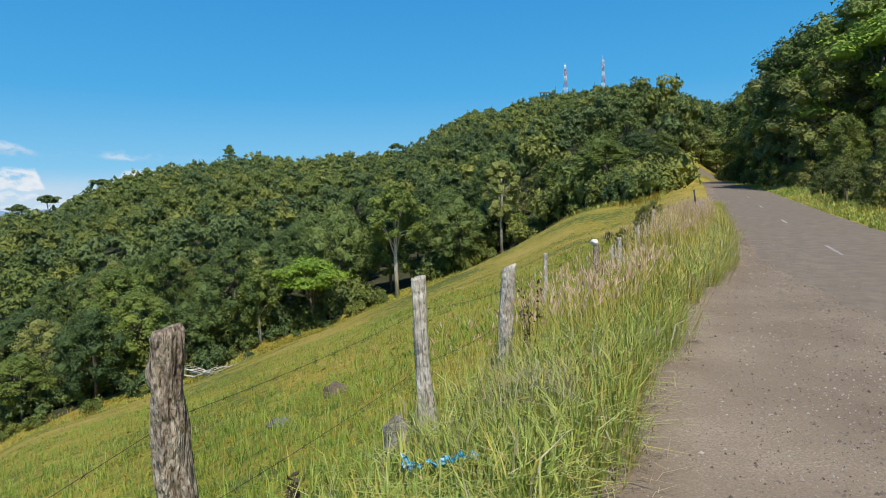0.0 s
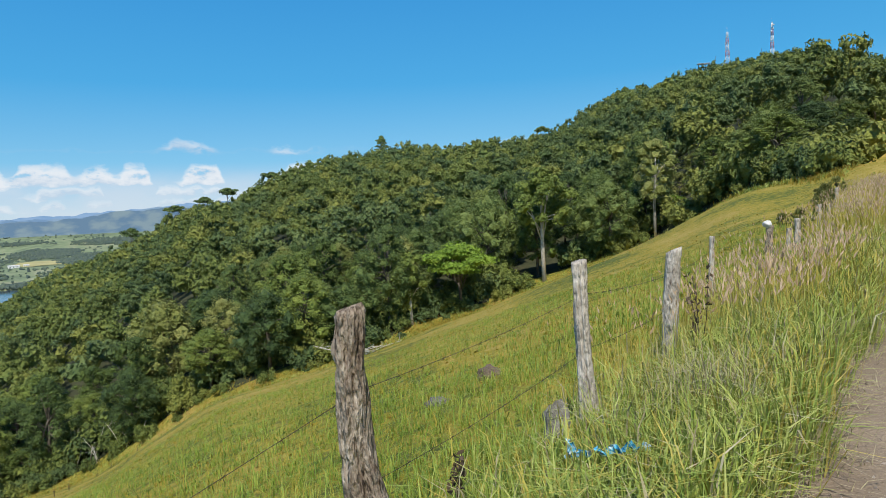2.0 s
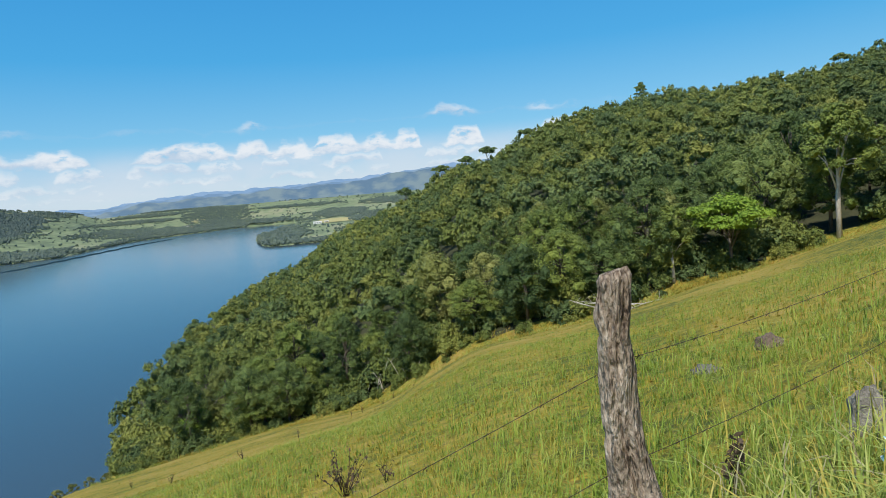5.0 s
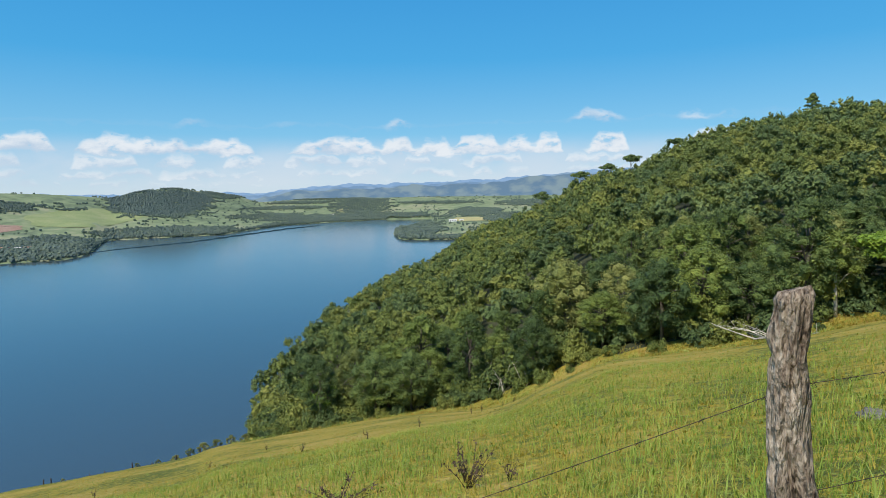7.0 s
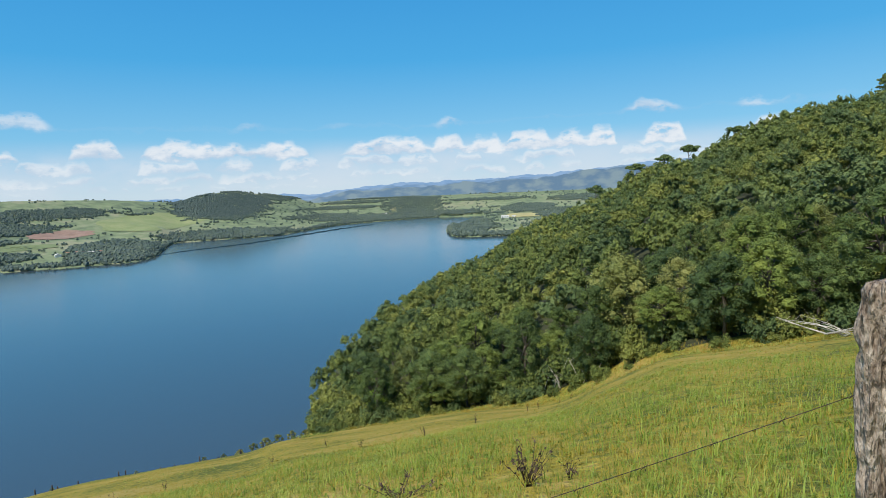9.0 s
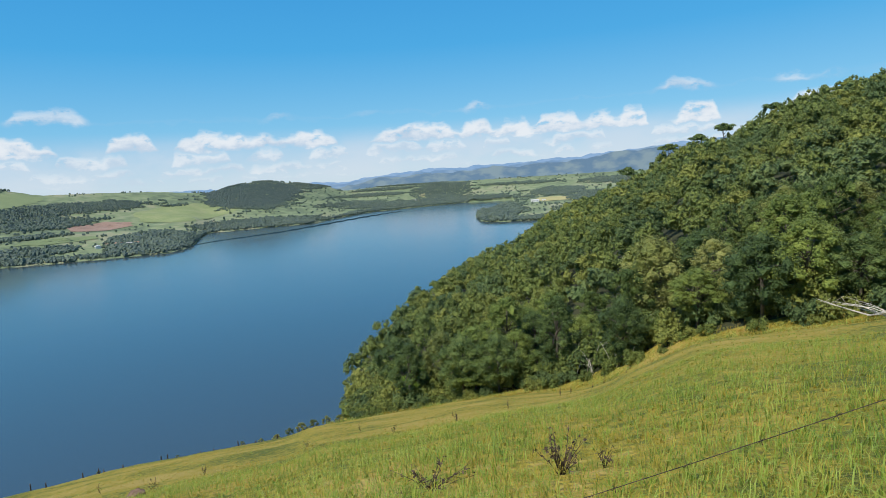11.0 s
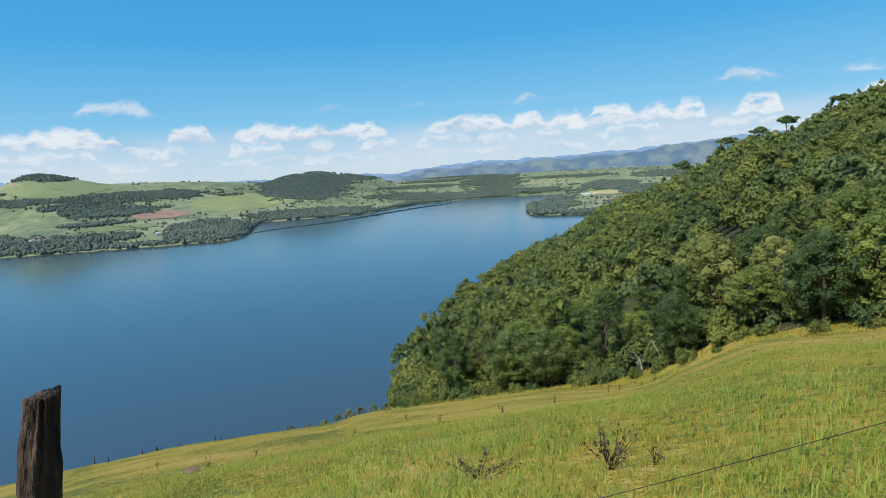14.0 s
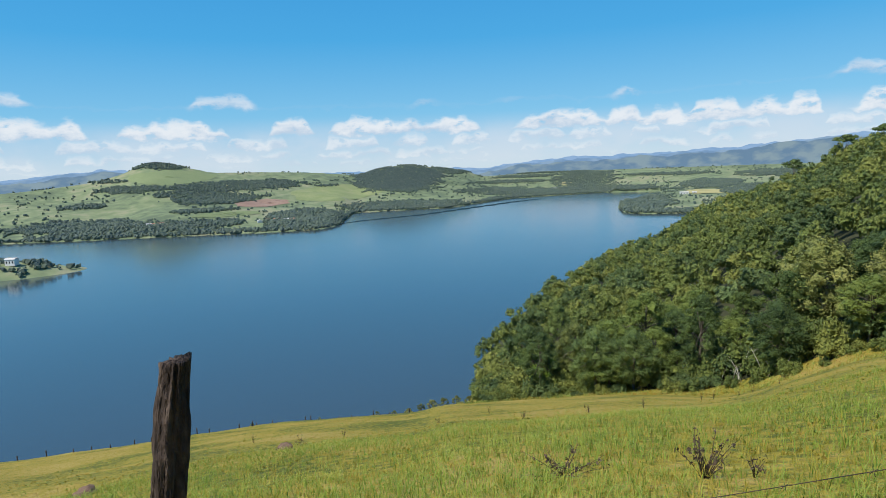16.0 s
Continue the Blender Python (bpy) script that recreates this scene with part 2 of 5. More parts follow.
M_POST_DARK = mat("dark_old_wood", [(0.020, 0.014, 0.011), (0.060, 0.043, 0.035), (0.135, 0.100, 0.080)], 8, 34, 0.9, 1.0, 44, stretch=(1, 1, 0.3), bump_dist=0.05)

# ---- the lie of the land ----
EYE = 1.8
LAKE_Z = EYE - 100.0
U = (math.sin(radians(22.8)), math.cos(radians(22.8)))      # along the road, uphill
V = (U[1], -U[0])                                             # to its right


def curve(az, knots, soft=1.6):
    """A value that runs smoothly round the compass through (azimuth, value) knots."""
    ka, kv = [k[0] for k in knots], [k[1] for k in knots]
    return sum(np.interp(az + d * soft, ka, kv) for d in (-1, -0.5, 0, 0.5, 1)) / 5


EDGE = [(-180, 120), (-60, 120), (-30, 150), (-22.4, 150), (-20.8, 48), (-17, 53), (-14, 61), (-11, 69), (-8, 77), (-5, 84), (4, 86), (18, 72), (31, 75), (42, 85), (50, 92), (60, 100), (68, 103), (110, 105), (180, 120)]
RIDGE_R = [(-180, 400), (-40, 500), (-24, 600), (-14, 600), (0, 580), (17, 560), (28, 520), (37, 500), (41, 600), (45, 720), (50.4, 890), (51.2, 870), (53.7, 770), (56.5, 632), (58.6, 534), (60.6, 485), (61.8, 450), (63.4, 397), (65.1, 343), (66.4, 302), (67.2, 262), (70, 225), (180, 215)]
RIDGE_E = [(-180, 7), (-40, 12), (-24, 8.8), (-20.7, 9.9), (-18.5, 10.7), (-16, 11.1), (-11, 10.9), (-8.7, 10.7), (-6, 9.8), (-3.6, 10.0), (-1, 9.0), (0.8, 8.2), (2.4, 6.9), (5.8, 6.0), (9.3, 6.15), (12.9, 5.65), (16, 6.15), (19.3, 5.5), (22.5, 5.4), (25.5, 4.8), (28, 3.9), (29.3, 3.3), (31.2, 2.1), (33.5, 1.5), (36.5, 0.9), (38.3, -0.6), (40.2, -1.4), (41.7, -2.2), (45.3, -3.3), (48, -4.6), (50.4, -6.2)]
SHORE_R = [(-180, 6000), (20, 1270), (50, 1275), (52, 1285), (53, 1300), (53.5, 1345), (53.8, 1460), (54.3, 2290), (58.4, 2185), (63.5, 2030), (68.7, 1649), (73.9, 1626), (77.8, 1600), (78.2, 1480), (78.5, 1365), (79.1, 1224), (81.1, 1150), (88, 1169), (93.4, 1206), (99.7, 1259), (104, 1311), (109, 1420), (120, 1800), (180, 6000)]
HILL_R = [(-180, 3000), (40, 2700), (54, 3000), (66, 2900), (74, 2400), (84, 2300), (90, 2100), (105, 2100), (120, 2600), (180, 3000)]
HILL_E = [(-180, 0), (38, -0.5), (45, -0.5), (50, -0.5), (54, -0.5), (57, -0.45), (63, -0.6), (66.0, -0.72), (66.8, -0.25), (69.5, 0.2), (72.4, 0.6), (74.0, 0.5), (75.1, 0.35), (76.9, -0.15), (81.4, 0.25), (86, 0.45), (89.6, 0.52), (91.0, 0.9), (92.6, 1.28), (93.8, 1.46), (94.9, 1.42), (95.7, 1.05), (96.3, 0.75), (97.9, 0.27), (99.3, 0.0), (102, -0.3), (105, -0.55), (120, -0.6), (180, 0)]
SWELL = [(-180, 0), (-30, -0.5), (-20, -0.55), (-16, -0.5), (-12, 0.2), (-6, 0.1), (0, 0.5), (5, 0.4), (10, 0.2), (14, 0.3), (20, 0.1), (26, 0.3), (31, 0.7), (34, 0.95), (36, 0.5), (38.3, -0.3), (40.3, -0.7), (43, -1.7), (46, -2.0), (53, -1.7), (60, -1.8), (67, -1.85), (70, -1.8), (73, -2.5), (78, -2.55), (85, -2.75), (93, -3.1), (99, -3.7), (104, -4.0), (110, -4.0), (150, -2), (180, 0)]


def sway(x, y, size, seed=0.0):
    """Soft unevenness between about -1 and 1, cheap and repeatable."""
    x, y = x / size + seed, y / size - seed
    return (np.sin(x * 1.7 + 1.3 * np.sin(y * 1.1)) + np.sin(y * 2.3 + 1.7 * np.sin(x * 0.9 + 2)) + 0.5 * np.sin(3.9 * x + 2.9 * y) + 0.5 * np.sin(4.7 * y - 3.1 * x)) / 3


def near_land(x, y):
    s, w = x * U[0] + y * U[1], x * V[0] + y * V[1]
    climb = 0.091 * np.clip(s, -200, 140) * (1 - 0.45 * np.clip(-w / 60, 0, 1))
    left = np.clip(-(w + 0.75), 0, None)
    fall = 0.367 * (left - 0.5 * (1 - np.exp(-left / 0.5)))
    right = np.clip(w - 5.2, 0, 60)
    bank = 0.5 * (right - 1.2 * (1 - np.exp(-right / 1.2)))
    knoll = 1.7 * np.exp(-(((x - 13.5) / 9) ** 2 + ((y - 60) / 15) ** 2))
    rough = 0.05 * sway(x, y, 1.6) * np.clip(left, 0, 1) + 0.35 * sway(x, y, 11, 3.0) * np.clip(left / 14, 0, 1)
    tilt = -0.0195 * np.clip(s, -200, 140) - 0.025 * np.clip(w, -150, 40)
    r = np.hypot(x, y)
    swell = r * np.tan(np.radians(curve(np.degrees(np.arctan2(-x, y)), SWELL, 1.0))) * np.clip((r - 3) / 20, 0, 1)
    return climb - fall + bank + knoll + rough + tilt + swell


def land(x, y):
    """Height of the ground, arrays in and out."""
    x, y = np.asarray(x, float), np.asarray(y, float)
    r = np.hypot(x, y) + 1e-6
    az = np.degrees(np.arctan2(-x, y))
    re, rr, rs, rh = curve(az, EDGE), curve(az, RIDGE_R), curve(az, SHORE_R, 0.35), curve(az, HILL_R)
    zn = near_land(x, y)
    ze = near_land(x / r * re, y / r * re)
    on_hill = np.clip((52 - az) / 3, 0, 1)
    top = EYE + rr * np.tan(np.radians(curve(az, RIDGE_E, 1.0))) - 9.0
    zr = np.where(on_hill > 0, top, LAKE_Z)
    zr = np.where(az > 50.6, LAKE_Z - 1, zr)
    t = np.clip((r - re) / (rr - re), 0, 1)
    zf = ze + (zr - ze) * t ** np.where(zr > ze, 1.12, 0.92) + 3.0 * sway(x, y, 46) * np.sin(np.pi * t)
    beyond = np.clip(r - rr, 0, None)
    zf = np.where(r > rr, zr - 0.34 * beyond - 0.6 * np.clip(beyond, 0, 8), zf)
    z = np.where(r < re, zn, zf)
    # the far side of the water
    hill = EYE + rh * np.tan(np.radians(curve(az, HILL_E, 0.5)))
    q = np.clip((r - rs) / np.maximum(rh - rs, 50), 0, 1)
    low = np.degrees(np.arctan((LAKE_Z + 1.0 - EYE) / rs))
    inland = np.clip((r - rs) / 120, 0, 1)
    far = EYE + r * np.tan(np.radians(low + (curve(az, HILL_E, 0.5) - low) * q)) + (7 * sway(x, y, 120, 5.0) + 13 * sway(x, y, 300, 2.0)) * np.sin(np.pi * q) ** 0.7 * inland
    far = np.maximum(far, LAKE_Z + 1.0 + (7 + 4 * sway(x, y, 90, 1.0)) * inland)
    far = np.where(r > rh, hill - 0.16 * (r - rh), far)
    far = np.maximum(far, EYE - 75 + 20 * sway(x, y, 420)) * (r > rh) + far * (r <= rh)
    far = np.where(r < rs, LAKE_Z - 3 - 0.08 * np.clip(rs - r, 0, 60), far)
    inlet = (az > 50.2) & (az < 54.6) & (r > np.interp(az, [50.2, 52, 54], [2000, 1650, 1480])) & (r < 2250)
    far = np.where(inlet, LAKE_Z - 4, far)
    # a low wooded island with one white building
    isle = LAKE_Z - 4 + 19 * np.exp(-(((x + 832) / 48) ** 2 + ((y + 256) / 98) ** 2) ** 1.5)
    z = np.where(r > rr, np.maximum(np.maximum(z, far), isle), z)
    return z



def hgt(x, y):
    return float(land(np.array([x]), np.array([y]))[0])


def spot(az, el, r0=1120.0, r1=3000.0):
    """Where the line of sight at that azimuth and elevation first meets the far ground."""
    r = np.linspace(r0, r1, 320)
    x, y = -math.sin(radians(az)) * r, math.cos(radians(az)) * r
    e = np.degrees(np.arctan((land(x, y) - EYE) / r))
    k = int(np.argmax(e >= el)) if (e >= el).any() else int(np.argmax(e))
    return float(x[k]), float(y[k])


def near_spot(az, el):
    """Where a line of sight from the roadside first meets the pasture."""
    r = np.linspace(2, 60, 400)
    x, y = -0.3 - math.sin(radians(az)) * r, 0.05 + math.cos(radians(az)) * r
    k = int(np.argmax(land(x, y) >= EYE - 0.03 + r * math.tan(radians(el))))
    return float(x[k]), float(y[k])


def rise(az, r, el):
    """Height above the ground of a point at that azimuth, distance and elevation."""
    return EYE + r * math.tan(radians(el)) - hgt(*polar(az, r))


def fast_mesh(name, verts, groups, materials):
    """A mesh from a vertex array and groups of (face index array, material index)."""
    me = bpy.data.meshes.new(name)
    verts = np.asarray(verts, np.float32)
    groups = [(np.asarray(f, np.int32), m) for f, m in groups if len(f)]
    loops = np.concatenate([f.ravel() for f, m in groups])
    total = np.concatenate([np.full(len(f), f.shape[1], np.int32) for f, m in groups])
    index = np.concatenate([np.full(len(f), m, np.int32) for f, m in groups])
    start = np.concatenate([[0], np.cumsum(total)[:-1]]).astype(np.int32)
    me.vertices.add(len(verts))
    me.vertices.foreach_set("co", verts.ravel())
    me.loops.add(len(loops))
    me.loops.foreach_set("vertex_index", loops)
    me.polygons.add(len(total))
    me.polygons.foreach_set("loop_start", start)
    for m in materials:
        me.materials.append(m)
    me.polygons.foreach_set("material_index", index)
    me.update(calc_edges=True)
    me.shade_flat()
    return me


def mesh_from(name, verts, faces, material, smooth=False):
    me = bpy.data.meshes.new(name)
    me.from_pydata(verts, [], faces)
    me.materials.append(material)
    if smooth:
        me.shade_smooth()
    me.update()
    return me


def make_ground():
    az = np.concatenate([np.arange(-180, -44, 3.0), np.arange(-44, 40, 0.8), np.arange(40, 112, 0.4), np.arange(112, 180, 3.0)])
    rad = np.concatenate([[0.3], np.geomspace(0.6, 760, 150), np.arange(775, 3000, 15.0), np.geomspace(3010, 4950, 16)])
    A, Rr = np.meshgrid(np.radians(az), rad)
    x, y = -np.sin(A) * Rr, np.cos(A) * Rr
    na, nr = len(az), len(rad)
    verts = np.concatenate([np.stack([x.ravel(), y.ravel(), land(x, y).ravel()], 1), [(0, 0, hgt(0, 0))]])
    i, j = np.meshgrid(np.arange(nr - 1), np.arange(na), indexing="ij")
    k = (j + 1) % na
    quads = np.stack([(i + 1) * na + j, (i + 1) * na + k, i * na + k, i * na + j], 2).reshape(-1, 4)
    hub = np.stack([np.arange(na), (np.arange(na) + 1) % na, np.full(na, nr * na)], 1)
    deg, dist = np.degrees(A)[:-1].ravel(), Rr[:-1].ravel()
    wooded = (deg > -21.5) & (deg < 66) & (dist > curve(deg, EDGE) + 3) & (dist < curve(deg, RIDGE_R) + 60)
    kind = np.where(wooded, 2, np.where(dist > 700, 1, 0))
    me = fast_mesh("ground", verts, [(quads[kind == q], q) for q in (0, 1, 2)] + [(hub, 0)], [M_GROUND, M_HAZY_FIELDS, M_FLOOR])
    me.shade_smooth()
    return tagged(new("ground", me), "steep green pasture hillside above a reservoir, grassy and uneven", "ground", kind="structure")


ground = make_ground()


def make_lake():
    m = bpy.data.materials.new("lake_water")
    m.use_nodes = True
    n, l = m.node_tree.nodes, m.node_tree.links
    p = n["Principled BSDF"]
    p.inputs["Base Color"].default_value = (0.044, 0.068, 0.082, 1)
    p.inputs["Roughness"].default_value = 0.13
    p.inputs["IOR"].default_value = 1.6
    geo = n.new("ShaderNodeNewGeometry")
    mp = n.new("ShaderNodeMapping")
    mp.inputs["Scale"].default_value = (0.3, 0.12, 1)
    l.new(geo.outputs["Position"], mp.inputs["Vector"])
    nz = n.new("ShaderNodeTexNoise")
    nz.inputs["Scale"].default_value, nz.inputs["Detail"].default_value = 1.0, 5
    l.new(mp.outputs[0], nz.inputs["Vector"])
    bp = n.new("ShaderNodeBump")
    bp.inputs["Strength"].default_value, bp.inputs["Distance"].default_value = 0.09, 0.5
    l.new(nz.outputs["Fac"], bp.inputs["Height"])
    l.new(bp.outputs[0], p.inputs["Normal"])
    verts, faces = [], []
    xs, ys = np.linspace(-4200, -150, 20), np.linspace(-2600, 2600, 20)
    for yy in ys:
        for xx in xs:
            verts.append((xx, yy, LAKE_Z))
    for i in range(19):
        for j in range(19):
            faces.append((i * 20 + j, i * 20 + j + 1, (i + 1) * 20 + j + 1, (i + 1) * 20 + j))
    return tagged(new("water", mesh_from("water", verts, faces, m)), "calm blue reservoir water with faint ripples", "lake", kind="structure")


water = make_lake()


# ---- road ----
def road_mid(s):
    return 2.55 - 0.00012 * max(0, s - 20) ** 2


def strip(name, w0, w1, s0, s1, step, lift, material, ragged=0.0, seed=1, cells=6, feather=False):
    rng = random.Random(seed)
    verts, faces = [], []
    n = int((s1 - s0) / step)
    for i in range(n + 1):
        s = s0 + (s1 - s0) * i / n
        a = w0(s) + rng.uniform(-ragged, ragged)
        b = w1(s) + rng.uniform(-ragged, ragged) * 0.5
        for j in range(cells + 1):
            if feather:
                w = (a, a + 0.12, a + 0.3)[j] if j < 3 else a + 0.3 + (b - a - 0.3) * (j - 2) / (cells - 2)
            else:
                w = a + (b - a) * j / cells
            x, y = s * U[0] + w * V[0], s * U[1] + w * V[1]
            verts.append((x, y, hgt(x, y) + (lift(w) if j or not feather else -0.012)))
    k = cells + 1
    for i in range(n):
        for j in range(cells):
            faces.append((i * k + j, i * k + j + 1, (i + 1) * k + j + 1, (i + 1) * k + j))
    return new(name, mesh_from(name, verts, faces, material, True))


def shoulder_left(s):
    return float(np.interp(s, [-30, 3, 5, 7, 9, 12.5, 21, 38, 150], [-0.6, -0.52, -0.42, -0.27, -0.13, 0.42, 0.68, 0.6, -1.4]))


def asphalt_left(s):
    return float(np.interp(s, [-30, 0, 8, 11.5, 13.5, 28, 60, 150], [2.6, 2.4, 1.8, 1.25, 0.95, 0.75, 0.45, -1.2]))


shoulder = tagged(strip("shoulder", lambda s: shoulder_left(s) - 0.35, lambda s: asphalt_left(s) + 0.5, -30, 60, 0.3, lambda w: 0.008, M_GRAVEL, 0.06, 4, 8), "reddish-grey gravel and dirt roadside shoulder", "road shoulder", kind="structure")
road = tagged(strip("road", asphalt_left, lambda s: road_mid(s) + 1.95, -30, 160, 0.4, lambda w: 0.015, M_ASPHALT, 0.10, 5, 8, True), "worn grey asphalt country road climbing uphill", "road", kind="structure")


# ---- trees ----
def part(name, data, parent, label=""):
    ob = new(name, data)
    ob.parent = parent
    if label:
        tagged(ob, label)
    return ob


ICO = {}
OCTA = (np.array([(1, 0, 0), (0, 1, 0), (-1, 0, 0), (0, -1, 0), (0, 0, 1), (0.0, 0.0, -0.9)], float),
        np.array([(0, 1, 4), (1, 2, 4), (2, 3, 4), (3, 0, 4), (1, 0, 5), (2, 1, 5), (3, 2, 5), (0, 3, 5)]))


def ico_points(level):
    if level not in ICO:
        bm = bmesh.new()
        bmesh.ops.create_icosphere(bm, subdivisions=level, radius=1)
        ICO[level] = (np.array([tuple(v.co) for v in bm.verts]), np.array([tuple(v.index for v in f.verts) for f in bm.faces]))
        bm.free()
    return ICO[level]


def crown_arrays(rng, lobes, leaves, size, core=0.66, level=1):
    """Vertices and faces of a crown: lobes are (x, y, z, rx, rz), each a ragged mass of foliage; loose leaves of that size stand out of it."""
    V_, F_, core_f = [], [], []
    iv, if_ = ico_points(level) if level else OCTA
    count = 0
    for lx, ly, lz, lr, lh in lobes:
        k = leaves
        d = rng.normal(size=(k, 3))
        d /= np.linalg.norm(d, axis=1)[:, None]
        d[:, 2] = np.where(d[:, 2] < -0.45, -d[:, 2], d[:, 2])
        rad = rng.uniform(0.72, 1.06, k)[:, None]
        c = np.array([lx, ly, lz]) + d * rad * np.array([lr, lr, lh])
        nrm = d + rng.normal(size=(k, 3)) * 0.5 + np.array([0, 0, 0.45])
        nrm /= np.linalg.norm(nrm, axis=1)[:, None]
        h = rng.normal(size=(k, 3))
        u = np.cross(nrm, h)
        u /= np.linalg.norm(u, axis=1)[:, None]
        v = np.cross(nrm, u)
        sz = (size * rng.uniform(0.6, 1.35, k))[:, None]
        bend = nrm * sz * 0.22
        side = rng.uniform(-0.6, 0.6, k)[:, None]
        q = np.stack([c - u * sz - v * sz * 0.42, c + u * sz * side + v * sz * 0.75 + bend, c + u * sz - v * sz * 0.42], 1).reshape(-1, 3)
        V_.append(q)
        ix = count + np.arange(k)[:, None] * 3
        F_.append(ix + np.array([0, 1, 2]))
        count += 3 * k
        if core:
            V_.append((iv * rng.uniform(0.7, 1.2, (len(iv), 1)) + rng.normal(0, 0.1, iv.shape)) * np.array([lr, lr, lh]) * core + np.array([lx, ly, lz]))
            core_f.append(if_ + count)
            count += len(iv)
    return np.concatenate(V_), np.concatenate(F_), np.concatenate(core_f)


def crown_mesh(name, rng, lobes, leaves, size, leaf_mat_):
    v, f, cf = crown_arrays(rng, lobes, leaves, size, 0.60)
    return fast_mesh(name, v, [(f, 0), (cf, 0)], [leaf_mat_])


def limb_into(bm, pts, radii, sides=7):
    """A tapered, bent tube through the points."""
    rings = []
    for i, (p, r) in enumerate(zip(pts, radii)):
        p = Vector(p)
        d = (Vector(pts[min(i + 1, len(pts) - 1)]) - Vector(pts[max(i - 1, 0)])).normalized()
        side = d.orthogonal().normalized()
        up = d.cross(side)
        rings.append([bm.verts.new(p + (side * math.cos(2 * math.pi * k / sides) + up * math.sin(2 * math.pi * k / sides)) * r) for k in range(sides)])
    for a, b in zip(rings, rings[1:]):
        for k in range(sides):
            bm.faces.new((a[k], a[(k + 1) % sides], b[(k + 1) % sides], b[k]))
    bm.faces.new(rings[-1])
    bm.faces.new(rings[0][::-1])


def bm_mesh(name, bm, material, smooth=True):
    me = bpy.data.meshes.new(name)
    bmesh.ops.recalc_face_normals(bm, faces=bm.faces)
    bm.to_mesh(me)
    bm.free()
    me.materials.append(material)
    if smooth:
        me.shade_smooth()
    return me


def make_tree(seed, height, spread, crown_base, n_lobes, leaves, size, foliage, lobe=(0.17, 0.30), flat=0.85, bark=None, name="tree", girth=1.0):
    """A broadleaf tree: a tapered trunk with limbs, and a crown of leafy lobes."""
    rng = np.random.default_rng(seed)
    rr = random.Random(seed)
    tree = new(name)
    top = Vector((rr.uniform(-0.5, 0.5), rr.uniform(-0.5, 0.5), height * 0.8))
    bm = bmesh.new()
    lean = [Vector((0, 0, -0.6)), Vector((rr.uniform(-0.2, 0.2), rr.uniform(-0.2, 0.2), height * 0.3)), top * 0.7, top]
    tr = (height * 0.015 + 0.05) * girth
    limb_into(bm, lean, [tr * 1.25, tr, tr * 0.7, tr * 0.25])
    lobes = []
    for i in range(n_lobes):
        a = i * 2.4 + rr.uniform(-0.6, 0.6)
        t = (i + 0.5) / n_lobes
        zc = crown_base + (height - crown_base) * (0.08 + 0.8 * t)
        reach = spread * math.sqrt(max(0.05, 1 - (2 * t - 0.8) ** 2 * 0.8)) * rr.uniform(0.4, 0.85)
        lr = spread * rr.uniform(*lobe)
        p = (math.cos(a) * reach, math.sin(a) * reach, zc)
        lobes.append((*p, lr, lr * flat * rr.uniform(0.75, 1.3)))
        if i % 3 == 0:
            b0 = Vector(lean[1]).lerp(top, rr.uniform(0.05, 0.6))
            limb_into(bm, [b0, b0.lerp(Vector(p), 0.5) + Vector((0, 0, 0.4)), Vector(p)], [tr * 0.45, tr * 0.3, tr * 0.1], 5)
    lobes.append((top.x, top.y, height * 0.9, spread * 0.36, spread * 0.28))
    part("trunk", bm_mesh("trunk", bm, bark or M_BARK), tree)
    part("crown", crown_mesh("crown", rng, lobes, leaves, size, foliage), tree)
    return tree

# ---- forest trees, nearest ones one by one ----
KINDS = [
    (make_tree(11, 12, 4.6, 2.0, 44, 165, 0.128, M_LEAF), "tall green broadleaf tree in the hillside forest"),
    (make_tree(12, 10.5, 5.4, 1.5, 50, 165, 0.128, M_LEAF_DEEP), "broad dark green tree in the hillside forest"),
    (make_tree(13, 13, 4.2, 2.0, 44, 165, 0.124, M_LEAF_DEEP), "slender tall dark green forest tree"),
    (make_tree(14, 9, 4.4, 1.0, 42, 165, 0.128, M_LEAF_LIGHT, flat=0.6), "bright light green spreading forest tree"),
    (make_tree(15, 12, 5.2, 3.5, 46, 165, 0.13, M_LEAF, flat=0.6), "layered green broadleaf tree with flat boughs"),
    (make_tree(16, 5.5, 3.0, 0.1, 34, 110, 0.12, M_LEAF), "low bushy green tree leafy to the ground"),
    (make_tree(17, 11, 4.8, 1.2, 50, 110, 0.13, M_LEAF_OLIVE), "round olive-green tree in the hillside forest"),
    (make_tree(18, 2.4, 1.6, 0.0, 16, 130, 0.075, M_LEAF_OLIVE, name="shrub"), "waist-high olive-green roadside shrub"),
]
for ob, label in KINDS:
    tagged(ob, label, "shrub" if ob.name.startswith("shrub") else "tree", "roadside shrubs" if ob.name.startswith("shrub") else "forest trees")
used = set()


def put_tree(kind, x, y, scale, turn, z=None, sz=1.0):
    z = hgt(x, y) if z is None else z
    m = Matrix.Translation((x, y, z)) @ Matrix.Rotation(turn, 4, "Z") @ Matrix.Diagonal((scale, scale, scale * sz, 1))
    ob = KINDS[kind][0]
    if kind not in used:
        used.add(kind)
        ob.matrix_basis = m
        return ob
    return copy_thing(ob, m)


def polar(az, r):
    return -math.sin(radians(az)) * r, math.cos(radians(az)) * r


